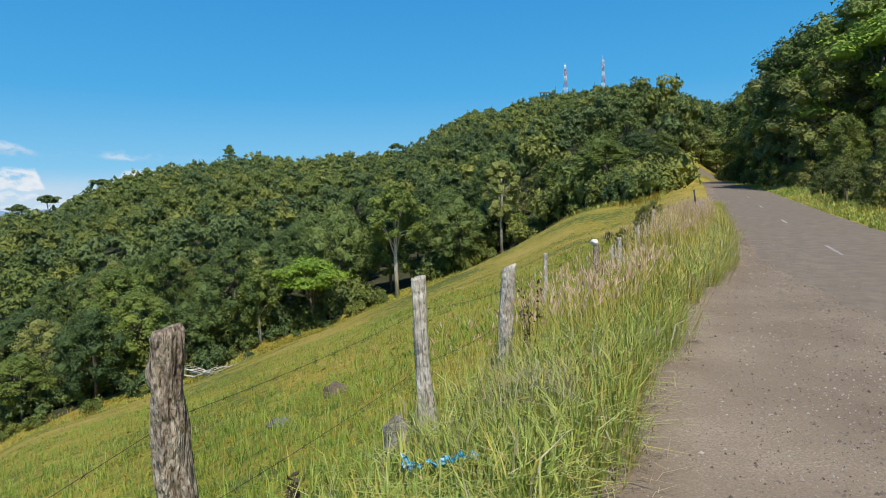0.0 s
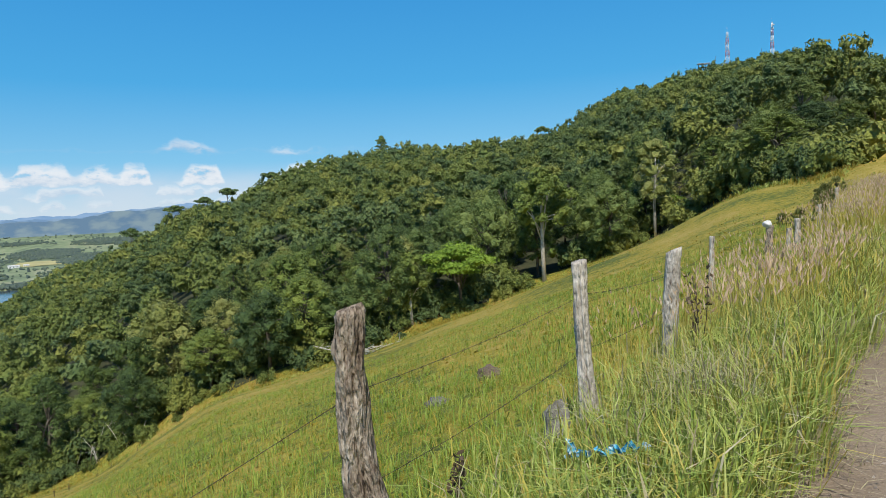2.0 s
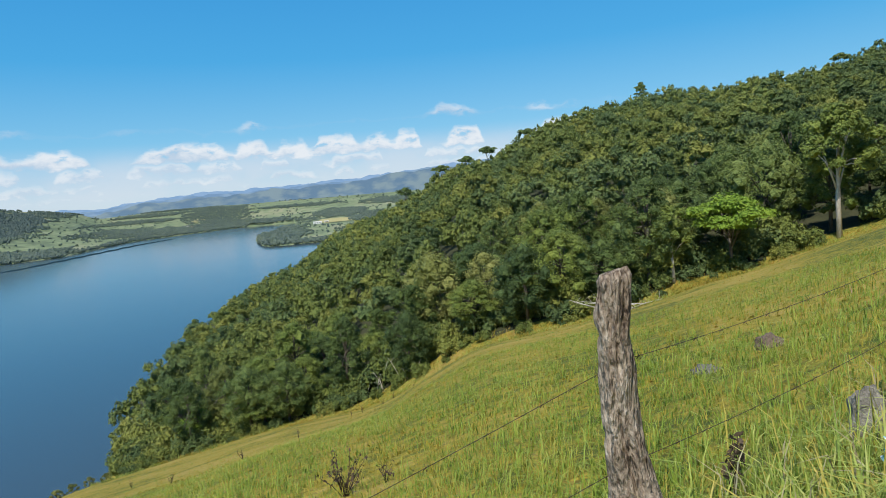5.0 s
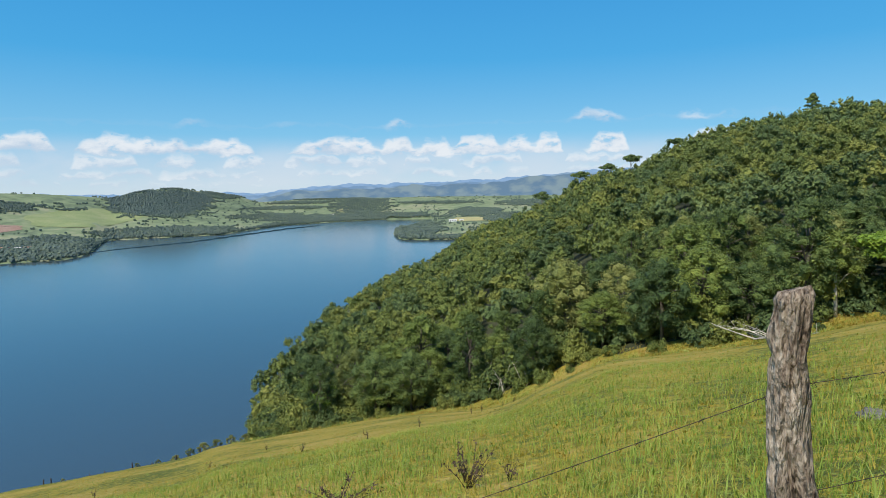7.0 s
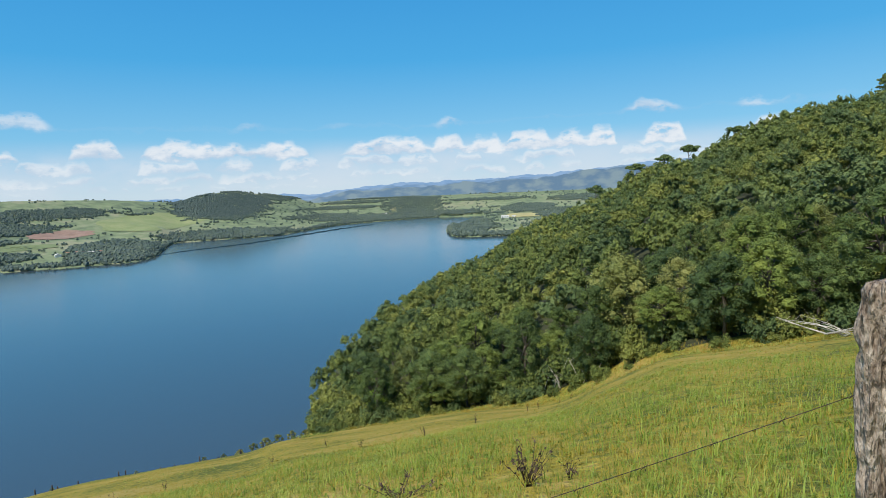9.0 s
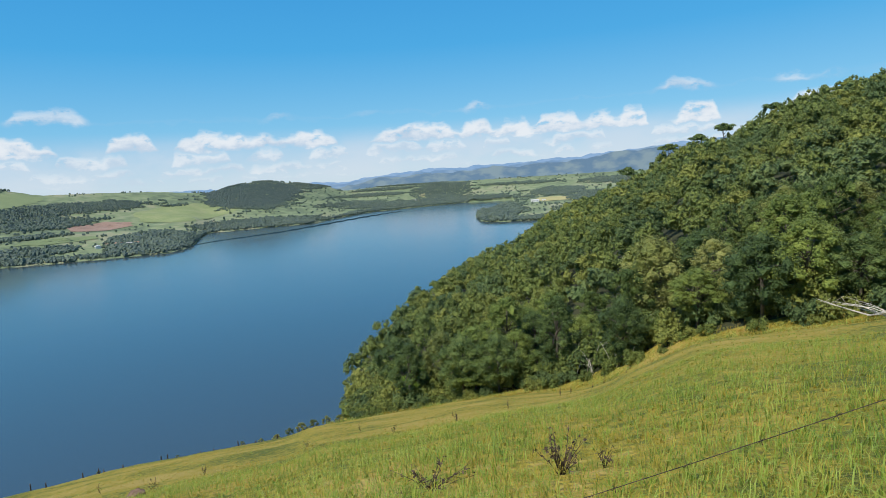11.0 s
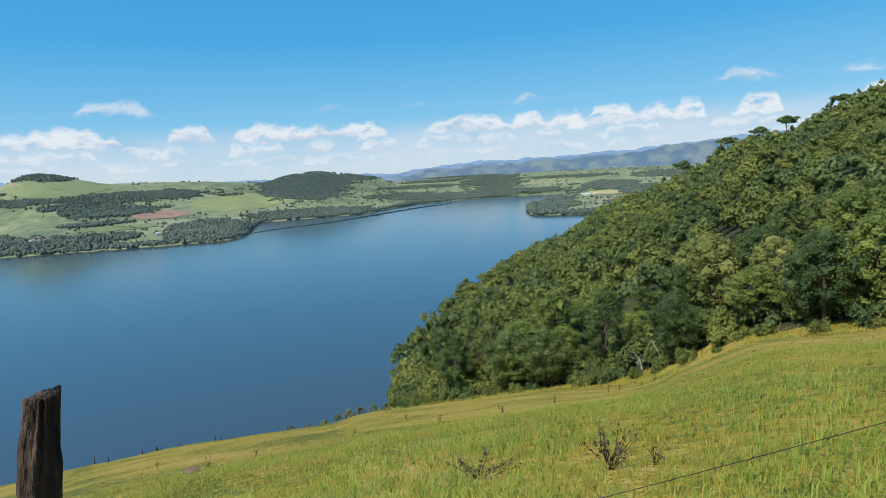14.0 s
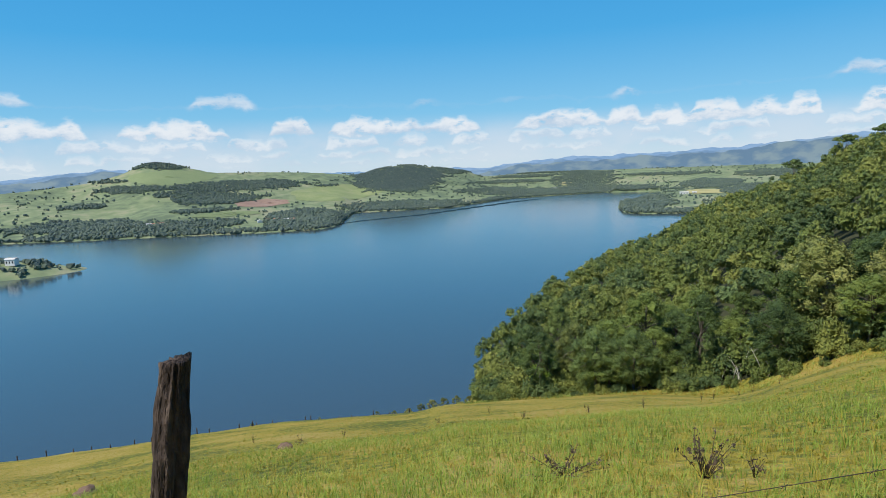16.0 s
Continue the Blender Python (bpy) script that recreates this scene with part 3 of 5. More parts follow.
def forest_spots(rng):
    """Places of the forest's trees: jittered rings whose spacing grows with distance."""
    out = []
    r = 46.0
    while r < 930:
        step = 6.6 + r * 0.0065
        n = int(math.radians(104) * r / step)
        for i in range(n):
            out.append((-35 + 104 * (i + rng.uniform(-0.5, 0.5)) / n, r + rng.uniform(-0.6, 0.6) * step, step))
        r += step * 0.9
    az, rad, step = (np.array([o[k] for o in out]) for k in range(3))
    re, rg = curve(az, EDGE), curve(az, RIDGE_R)
    x, y = -np.sin(np.radians(az)) * rad, np.cos(np.radians(az)) * rad
    w = x * V[0] + y * V[1]
    shore = curve(az + 4.0, RIDGE_R)
    keep = (rad > re + 2.5) & (rad < np.where(az < 46.6, rg + 22, shore * 0.96 - 9)) & ((w < -9) | ((rad > 45) & (w < -2.6)) | (rad > 165)) & (az < np.where(rad < 150, 65.2, 66.4))
    return az[keep], rad[keep], step[keep], re[keep]


FAR_SORTS = [M_FAR_LEAF, M_FAR_DEEP, M_FAR_OLIVE]


def by_corners(faces):
    """Face arrays joined by their number of corners."""
    return [np.concatenate(q) for q in ([f for f in faces if f.shape[1] == 3], [f for f in faces if f.shape[1] == 4]) if q]


def far_crowns(seed, big_leaves, small_leaves):
    nprng = np.random.default_rng(seed)
    variants = []
    for q in range(9):
        rs = random.Random(seed * 100 + q)
        n = rs.choice((9, 10, 11))
        lobes = [(0, 0, 0.84, 0.30, 0.28)]          # a dome of lobes
        for i in range(n - 1):
            up = 0.12 + 0.66 * ((i * 0.618) % 1.0)
            out = 0.74 * math.sqrt(1 - (up - 0.1) ** 2) * rs.uniform(0.65, 1.05)
            lobes.append((math.cos(i * 2.4 + q) * out, math.sin(i * 2.4 + q) * out, up * rs.uniform(0.85, 1.15), rs.uniform(0.22, 0.36), rs.uniform(0.20, 0.32)))
        variants.append((crown_arrays(nprng, lobes, big_leaves, 0.075, 0.80, 0), crown_arrays(nprng, lobes[:7], small_leaves, 0.11, 0.84, 0)))
    return variants


CLEAR = ((4.47, 88, 4.0), (-5.28, 88, 3.0), (16.8, 78, 2.0), (12.3, 81, 5.0), (38.6, 100, 2.6))     # (azimuth, distance, half width) kept free before single trees


def make_forest():
    rng = random.Random(5)
    az, rad, step, re = forest_spots(rng)
    order = np.argsort(rad - re + 0.5 * rad)
    x, y = -np.sin(np.radians(az)) * rad, np.cos(np.radians(az)) * rad
    z = land(x, y)
    tone = sway(x, y, 38, 7.0)
    variants = far_crowns(9, 42, 13)
    verts, groups, cores, count, near = [], [[], [], []], [[], [], []], 0, 0
    for i in order:
        if any(abs(az[i] - a) * rad[i] * 0.01745 < g and rad[i] < q + 5 for a, q, g in CLEAR):
            continue
        if near < 112 and rad[i] < 190 and -21 < az[i] < 62.5:
            near += 1
            kind = rng.choice((0, 0, 1, 1, 2, 4, 4, 6, 0, 3 if rng.random() < 0.4 else 1))
            put_tree(kind, x[i], y[i], rng.uniform(0.72, 1.15) * (0.68 if az[i] < -6 else 1.0), rng.uniform(0, 6.3), z[i], rng.uniform(0.85, 1.2) * (0.72 if az[i] < -6 else 1.0))
            continue
        v, f, c = variants[rng.randrange(9)][0 if rad[i] < 340 else 1]
        a = rng.uniform(0, 6.3)
        corner = az[i] > 58 and rad[i] < 200
        k = (0.6 if corner else 1.0) * step[i] * rng.choice((0.42, 0.5, 0.56, 0.64, 0.8))
        h = rng.uniform(3.5, 6.5) if corner else rng.uniform(5.0, 12.0) + k * 0.4
        ca, sa = math.cos(a) * k, math.sin(a) * k
        tall = rng.uniform(0.95, 1.5)
        verts.append(np.stack([v[:, 0] * ca - v[:, 1] * sa + x[i], v[:, 0] * sa + v[:, 1] * ca + y[i], (v[:, 2] - 0.25) * k * tall + z[i] + h - k], 1))
        sort = 1 if tone[i] + rng.uniform(-1.1, 1.1) < -0.3 else (2 if tone[i] + rng.uniform(-1.1, 1.1) > 0.6 else 0)
        groups[sort].append(f + count)
        cores[sort].append(c + count)
        count += len(v)
    groups = [g + c for g, c in zip(groups, cores)]
    me = fast_mesh("far_forest", np.concatenate(verts), [(f_, k) for k, g in enumerate(groups) for f_ in by_corners(g)], FAR_SORTS)
    tagged(new("far_forest", me), "dense subtropical forest covering the hillside down to the lake", "forest", kind="stuff")


make_forest()


def make_edge_growth():
    """Bushes and low trees that close the forest's foot along the pasture."""
    rng = random.Random(31)
    verts, groups, count = [], [[], [], []], 0
    nprng = np.random.default_rng(4)
    lobes = [(math.cos(i * 2.4) * 0.6, math.sin(i * 2.4) * 0.6, 0.25 + 0.08 * i, 0.45, 0.36) for i in range(6)]
    variants = [crown_arrays(nprng, lobes, 100, 0.082, 0.80, 0) for _ in range(5)]
    for az in np.arange(-20, 66.6, 0.75):
        for row in range(8 if az > 55 else 3):
            a = az + rng.uniform(-0.4, 0.4)
            if row < 2 and az < 55 and rng.random() < (0.75 if row == 0 else 0.5):
                continue
            r = float(curve(np.array([a]), EDGE)[0]) + (1.2, 4.0, 8.0, 13.0, 19.0, 26.0, 34.0, 44.0)[row] + rng.uniform(-1.2, 1.2)
            x, y = polar(a, r)
            if row > 2 and r > float(curve(np.array([a + 3.0]), RIDGE_R)[0]) * 0.97 - 6:
                continue
            if any(abs(a - q) < g for q, g in ((4.47, 1.6), (-5.28, 1.0), (16.8, 0.8))):
                continue
            if x * V[0] + y * V[1] > -2.2:
                continue
            v, f, c = variants[rng.randrange(5)]
            k = rng.uniform(0.6, 1.7) * (0.9, 1.4, 2.1, 2.3, 2.5, 2.6, 2.8, 3.0)[row]
            t = rng.uniform(0, 6.3)
            ca, sa = math.cos(t) * k, math.sin(t) * k
            verts.append(np.stack([v[:, 0] * ca - v[:, 1] * sa + x, v[:, 0] * sa + v[:, 1] * ca + y, (v[:, 2] - 0.1) * k * rng.uniform(1.1, 1.7) + hgt(x, y)], 1))
            sort = rng.choice((0, 0, 1, 2))
            groups[sort] += [f + count, c + count]
            count += len(v)
    me = fast_mesh("undergrowth", np.concatenate(verts), [(f_, k) for k, g in enumerate(groups) for f_ in by_corners(g)], FAR_SORTS)
    tagged(new("undergrowth", me), "bushy green undergrowth along the foot of the forest", "undergrowth", kind="stuff")


make_edge_growth()


def make_marked_trees():
    """Single trees that stand out of the forest."""
    t = make_tree(41, 16, 5.0, 7.5, 24, 180, 0.22, M_LEAF, bark=M_PALE_BARK, girth=0.95)
    t.location = (*polar(4.47, 88), hgt(*polar(4.47, 88)))
    tagged(t, "tall forest tree with a bare pale trunk at the pasture's edge", "tree", "forest trees")
    t = make_tree(42, 13.5, 3.0, 4.0, 30, 46, 0.16, M_LEAF_OLIVE, lobe=(0.3, 0.5), bark=M_PALE_BARK, girth=0.75)
    t.location = (*polar(-5.28, 88), hgt(*polar(-5.28, 88)))
    tagged(t, "half-bare pale-barked tree with thin foliage", "tree", "forest trees")
    t = make_tree(43, 9.5, 2.6, 4.5, 10, 130, 0.20, M_LEAF, bark=M_PALE_BARK, girth=0.9)
    t.location = (*polar(16.8, 78), hgt(*polar(16.8, 78)))
    tagged(t, "slim forest tree with a white trunk", "tree", "forest trees")
    x, y = polar(12.3, 81)
    t = make_tree(44, 9.8, 6.0, 6.0, 22, 200, 0.21, M_LEAF_LIGHT, lobe=(0.24, 0.36), flat=0.34)
    t.location = (x, y, hgt(x, y) - 1.0)
    tagged(t, "bright light green spreading tree with a flat crown", "tree", "forest trees")
    x, y = polar(38.3, 100)
    t = make_tree(45, 14, 5.6, 1.0, 40, 150, 0.20, M_LEAF_OLIVE, lobe=(0.3, 0.42))
    t.location = (x, y, hgt(x, y))
    tagged(t, "large rounded pale olive-green tree standing out of the forest", "tree", "forest trees")
    # on the ridge: one conifer and umbrella-crowned trees
    x, y = polar(18.8, 548)
    t = make_tree(46, rise(18.8, 548, 7.2), 6.0, 3.0, 30, 60, 0.75, M_LEAF_DEEP, lobe=(0.26, 0.40), flat=0.45)
    t.location = (x, y, hgt(x, y))
    tagged(t, "tall dark conifer rising above the wooded ridge", "tree", "ridge trees")
    for az, r, el, sp in ((32.46, 505, 2.85, 8.5), (34.4, 502, 2.15, 6.5), (36.7, 500, 1.5, 7.0), (4.15, 565, 7.2, 6.5), (40.2, 590, -0.2, 9.0), (28.7, 515, 4.1, 7.0)):
        x, y = polar(az, r)
        h = rise(az, r, el)
        t = make_tree(int(az * 10), h, sp, h * 0.72, 12, 70, 0.7, M_LEAF_DEEP, flat=0.4, lobe=(0.28, 0.42))
        t.location = (x, y, hgt(x, y))
        tagged(t, "umbrella-crowned dark tree on the wooded ridge", "tree", "ridge trees")


make_marked_trees()


def make_right_bank():
    rng = random.Random(21)
    n = 0
    for s in np.arange(9, 182, 6.3):
        for w in (6.0, 8.6, 12.0, 16.5, 22.0):
            ss, ww = s + rng.uniform(-1.7, 1.7), w + rng.uniform(-1.0, 1.0) + road_mid(s) - 2.55
            if ww < 7.4:
                if rng.random() < 0.25:
                    continue
                kind, height = rng.choice(((7, 2.4), (7, 2.4), (5, 5.5))), 0
            else:
                kind = rng.choice(((5, 5.5), (0, 12), (6, 11))) if ww < 10 else rng.choice(((0, 12), (6, 11), (4, 12), (6, 11), (3, 9)))
            if s < 48:      # low growth along the open stretch, which lies in the sun
                scale = min(1.1, (1.25 * (ww - 4.6) - 0.5 * max(0, ww - 5.8)) / (kind[1] * 1.45))
            else:
                scale = rng.uniform(0.95, 1.35)
            x, y = ss * U[0] + ww * V[0], ss * U[1] + ww * V[1]
            if math.degrees(math.atan2(x, y)) > 33 + math.degrees(6 / ss) and rng.random() < 0.65:
                continue
            put_tree(kind[0], x, y, max(0.35, scale), rng.uniform(0, 6.3), None, rng.uniform(0.9, 1.1))
            n += 1
    for s, w, k in ((17, -2.0, 0.42), (18.6, -1.7, 0.5), (20.2, -2.4, 0.55), (22, -2.0, 0.62), (24, -1.9, 0.6), (26.5, -2.3, 0.75), (29, -2.6, 0.8), (32, -2.8, 0.9), (36, -2.6, 0.9), (23, -3.2, 0.5)):
        put_tree(7, s * U[0] + w * V[0], s * U[1] + w * V[1], k * 0.62, s * 3)


make_right_bank()
rng_b = random.Random(77)
for i in range(34):
    s0, w0 = 13 + i * 1.6 + rng_b.uniform(-0.5, 0.5), 5.9 + (i * 0.618 % 1.0) * 2.3
    put_tree(7 if i % 4 else 5, s0 * U[0] + w0 * V[0], s0 * U[1] + w0 * V[1], rng_b.uniform(0.8, 1.3) * (1.0 if i % 4 else 0.45), i * 1.9)
for s0, w0, kind, k in ((168, -4.5, 0, 0.9), (171, -1.0, 6, 0.95), (169, 2.6, 4, 1.0), (175, 5.5, 0, 1.1), (150, 7.0, 5, 1.3), (140, 6.6, 5, 1.2), (158, 6.2, 6, 0.9), (182, 1.0, 2, 1.2), (128, 6.8, 5, 1.2), (178, -6.0, 1, 1.0)):
    put_tree(kind, s0 * U[0] + w0 * V[0], s0 * U[1] + w0 * V[1], k, s0)


# ---- fence ----
def make_post(top, foot, profile, seed, label, material, slant=(0, 0), dents=(), sides=24, rings=40):
    """A split-wood post. profile: (share of the height from the foot, radius, shift to the right) rows; slant: the cut at the top;
    dents: (share of the height, degrees from its right side, depth, spread in height, spread in degrees) of bites out of it."""
    bm = bmesh.new()
    foot, top = Vector(foot), Vector(top)
    right = Vector((foot.y, -foot.x, 0)).normalized()
    ks = [p[0] for p in profile]
    grid = []
    for i in range(rings + 1):
        t = i / rings
        c = foot.lerp(top, t) - foot + right * float(np.interp(t, ks, [p[2] for p in profile]))
        rad = float(np.interp(t, ks, [p[1] for p in profile]))
        ring = []
        for k in range(sides):
            a = 2 * math.pi * k / sides
            ca, sa = math.cos(a), math.sin(a)
            groove = noise.noise(Vector((ca * 3.2 + seed * 7, sa * 3.2, t * 2.2)))
            fine = noise.noise(Vector((ca * 8 + seed * 3, sa * 8, t * 14)))
            knots = noise.noise(Vector((ca * 1.4, sa * 1.4 + seed, t * 6)))
            bite = sum(d * math.exp(-((t - h) / sh) ** 2 - (((math.degrees(a) - g + 180) % 360 - 180) / sg) ** 2) for h, g, d, sh, sg in dents)
            rr = rad * 0.88 * (1 - bite) * (1 + 0.22 * groove + 0.16 * fine + 0.18 * knots)
            end = (ca * slant[0] + sa * slant[1] + 0.016 * fine + 0.016 * groove) * max(0, (t - 0.9) * 10)
            ring.append(bm.verts.new(c + Vector((ca * rr, sa * rr, end))))
        grid.append(ring)
    for a, b in zip(grid, grid[1:]):
        for k in range(sides):
            bm.faces.new((a[k], a[(k + 1) % sides], b[(k + 1) % sides], b[k]))
    hub = bm.verts.new(top - foot + Vector((0, 0, 0.008)) + right * profile[-1][2])
    for k in range(sides):
        bm.faces.new((grid[-1][k], grid[-1][(k + 1) % sides], hub))
    ob = new("fence_post", bm_mesh("fence_post", bm, material, True))
    ob.location = foot
    return tagged(ob, label, "fence post", "roadside fence posts")


def straight(r0, r1):
    return [(0, r0, 0), (1, r1, 0)]


make_post((-1.205, 2.627, 1.374), (-1.239, 2.641, -0.482), [(0, 0.19, 0.13), (0.3, 0.17, 0.12), (0.45, 0.128, 0.078), (0.536, 0.108, 0.048), (0.60, 0.094, 0.030), (0.684, 0.082, 0.014), (0.772, 0.080, 0.008), (0.85, 0.076, 0.0), (0.93, 0.086, 0.0), (0.985, 0.078, 0.006), (1, 0.058, 0.006)], 1, "weathered grey-brown wooden fence post, notched, splayed at the foot", M_POST, (0.012, 0.0), ((0.95, 215, 0.30, 0.03, 40), (0.86, 185, 0.25, 0.012, 50), (0.70, 330, 0.28, 0.05, 45), (0.55, 300, 0.35, 0.10, 18), (0.62, 240, 0.18, 0.02, 40), (0.47, 265, 0.3, 0.08, 14), (0.78, 280, 0.15, 0.02, 30), (0.62, 292, 0.55, 0.07, 6), (0.50, 302, 0.6, 0.08, 7), (0.80, 305, 0.4, 0.05, 6), (0.90, 285, 0.35, 0.03, 12), (0.56, 318, 0.4, 0.05, 8)), 72, 130)
make_post((-0.230, 5.183, 1.336), (-0.167, 5.172, -0.439), [(0, 0.10, 0), (0.3, 0.088, 0.005), (0.55, 0.072, -0.012), (0.85, 0.066, 0.0), (0.95, 0.072, 0), (1, 0.066, 0)], 2, "weathered grey wooden fence post leaning in tall grass", M_POST_PALE, (0.01, 0.01), ((0.93, 250, 0.2, 0.02, 60), (0.6, 200, 0.25, 0.1, 25), (0.75, 320, 0.25, 0.12, 20), (0.65, 270, 0.5, 0.12, 8), (0.85, 262, 0.45, 0.06, 8), (0.5, 285, 0.5, 0.08, 9)), 60, 100)
make_post((0.694, 6.750, 1.294), (0.593, 6.739, -0.178), straight(0.078, 0.092), 3, "pale bleached wooden fence post in dry grass", M_POST_PALE, (0.035, 0))
make_post((1.602, 9.847, 1.252), (1.561, 9.836, 0.063), straight(0.045, 0.04), 4, "thin pale wooden fence post in the pasture", M_POST_PALE)
cap_post = make_post((3.173, 12.977, 1.252), (3.133, 12.967, 0.083), straight(0.07, 0.075), 5, "old dark fence post with a white lump on top", M_POST)
bm = bmesh.new()
bmesh.ops.create_icosphere(bm, subdivisions=3, radius=0.085)
for v in bm.verts:
    v.co *= 1 + 0.25 * noise.noise(v.co * 18)
    v.co.z *= 0.8
    v.co.z += 1.20
part("cap", bm_mesh("cap", bm, mat("white_lump", [(0.55, 0.53, 0.50), (0.78, 0.76, 0.72)], 9, 40, 0.9, 0.4)), cap_post, "white lump")
make_post((3.607, 12.798, 1.369), (3.563, 12.787, 0.070), straight(0.06, 0.055), 6, "short pale wooden fence post in dry grass", M_POST_PALE)
make_post((3.511, 12.997, 1.190), (3.473, 12.987, 0.071), straight(0.05, 0.05), 8, "short pale wooden fence post in dry grass", M_POST_PALE)
make_post((5.345, 16.401, 1.570), (5.308, 16.391, 0.480), straight(0.06, 0.055), 9, "short pale wooden fence post beside shrubs", M_POST_PALE)
make_post((4.995, 16.001, 1.575), (4.958, 15.991, 0.496), straight(0.05, 0.045), 10, "short pale wooden fence post beside shrubs", M_POST_PALE)
make_post((7.611, 22.605, 2.000), (7.568, 22.595, 0.751), straight(0.06, 0.055), 11, "short pale wooden fence post beside shrubs", M_POST_PALE)
make_post((-3.411, -0.217, 0.911), (-3.385, -0.489, -1.050), [(0, 0.10, 0), (0.5, 0.088, 0), (0.8, 0.086, 0), (1, 0.078, 0)], 7, "dark brown old wooden fence post, cracked lengthwise", M_POST_DARK, (0.0, 0.01), ((0.9, 5, 0.4, 0.15, 9), (0.7, 340, 0.3, 0.1, 14), (0.95, 60, 0.3, 0.05, 20), (0.6, 30, 0.35, 0.2, 8), (1.0, 330, 0.3, 0.08, 25)), 56, 110)


def wire_into(bm, a, b, sag, barbs):
    pts = []
    a, b = Vector(a), Vector(b)
    for i in range(13):
        t = i / 12
        pts.append(a.lerp(b, t) - Vector((0, 0, sag * 4 * t * (1 - t))))
    limb_into(bm, pts, [0.0017] * 13, 5)
    for i in range(barbs):
        p = a.lerp(b, (i + 0.5) / barbs) - Vector((0, 0, sag * 4 * ((i + 0.5) / barbs) * (1 - (i + 0.5) / barbs)))
        for d in (Vector((0.012, 0.004, 0.014)), Vector((-0.010, 0.006, 0.013))):
            limb_into(bm, [p - d, p + d], [0.0015, 0.0008], 3)


def make_wires():
    m = mat("rusty_wire", [(0.05, 0.04, 0.035), (0.12, 0.085, 0.065)], 20, 90, 0.7, 0, metal=0.6)
    strands = [
        [(-6.4, -7.0, -1.30), (-3.29, -0.20, -0.14), (-1.149, 2.593, 0.972), (-0.186, 5.154, 1.042), (0.663, 6.714, 1.020), (1.594, 9.815, 1.022), (3.165, 12.945, 1.033), (4.986, 15.968, 1.315), (7.602, 22.573, 1.751)],
        [(-6.4, -7.0, -1.75), (-3.29, -0.22, -0.50), (-1.125, 2.599, 0.515), (-0.162, 5.150, 0.581), (0.631, 6.711, 0.641), (1.582, 9.812, 0.663), (3.155, 12.943, 0.733), (4.976, 15.966, 1.015), (7.592, 22.570, 1.451)],
    ]
    for pts in strands:
        bm = bmesh.new()
        for a, b in zip(pts, pts[1:]):
            wire_into(bm, (a[0] * 1.045, a[1] * 1.045, a[2]), (b[0] * 1.045, b[1] * 1.045, b[2]), 0.03, 14)
        tagged(new("barbed_wire", bm_mesh("barbed_wire", bm, m)), "thin rusty barbed wire strung along the fence posts", "wire", "fence wires")


make_wires()


# ---- grass ----
def blades(name, label, xs, ys, height, width, rng, material, lean=0.5, rest=0.0, heads=None, fan=0):
    """Grass blades as real strips: two sections and a tip; heads adds a small seed tuft on each."""
    n = len(xs)
    a = rng.uniform(0, 2 * np.pi, n)
    if fan:         # tufts: blades that spread from one root
        lead = (np.arange(n) // fan) * fan
        out_r = rng.uniform(0.0, 0.35, n) * height
        xs, ys = xs[lead] + np.cos(a) * out_r, ys[lead] + np.sin(a) * out_r
    z = land(xs, ys) - 0.02
    b = a + rng.uniform(1.2, 1.9, n)
    h, w = height[:, None], width[:, None]
    side = np.stack([np.cos(b), np.sin(b), np.zeros(n)], 1) * w / 2
    out = np.stack([np.cos(a), np.sin(a), np.zeros(n)], 1)
    k = rng.uniform(0.15, 1.0, n)[:, None] * lean
    root = np.stack([xs, ys, z], 1)
    mid = root + out * h * k * 0.32 + np.array([0, 0, 1]) * h * (0.58 - rest * 0.45)
    tip = root + out * h * k * (1.0 + rest) + np.array([0, 0, 1]) * h * (1.0 - 0.45 * k - rest * 0.5)
    verts = np.stack([root - side, root + side, mid + side * 0.8, mid - side * 0.8, tip], 1)
    base = np.arange(n)[:, None] * 5
    groups = [(base + np.array([0, 1, 2, 3]), 0), (base + np.array([3, 2, 4]), 0)]
    verts = verts.reshape(-1, 3)
    mats = [material]
    if heads is not None:
        k0 = len(verts)
        sz = rng.uniform(0.03, 0.07, n)[:, None]
        up = (tip - mid)
        up /= np.linalg.norm(up, axis=1)[:, None]
        s2 = side / (np.linalg.norm(side, axis=1)[:, None] + 1e-9)
        more = []
        for d in (s2, np.cross(up, s2)):
            more.append(np.stack([tip - up * sz * 0.7, tip + d * sz * 0.17, tip + up * sz, tip - d * sz * 0.17], 1).reshape(-1, 3))
        verts = np.concatenate([verts] + more)
        q = np.arange(2 * n)[:, None] * 4 + k0
        groups.append((q + np.array([0, 1, 2, 3]), 1))
        mats.append(heads)
    return tagged(new(name, fast_mesh(name, verts, groups, mats)), label, "grass", kind="stuff")


def sw(s, w):
    return s * U[0] + w * V[0], s * U[1] + w * V[1]


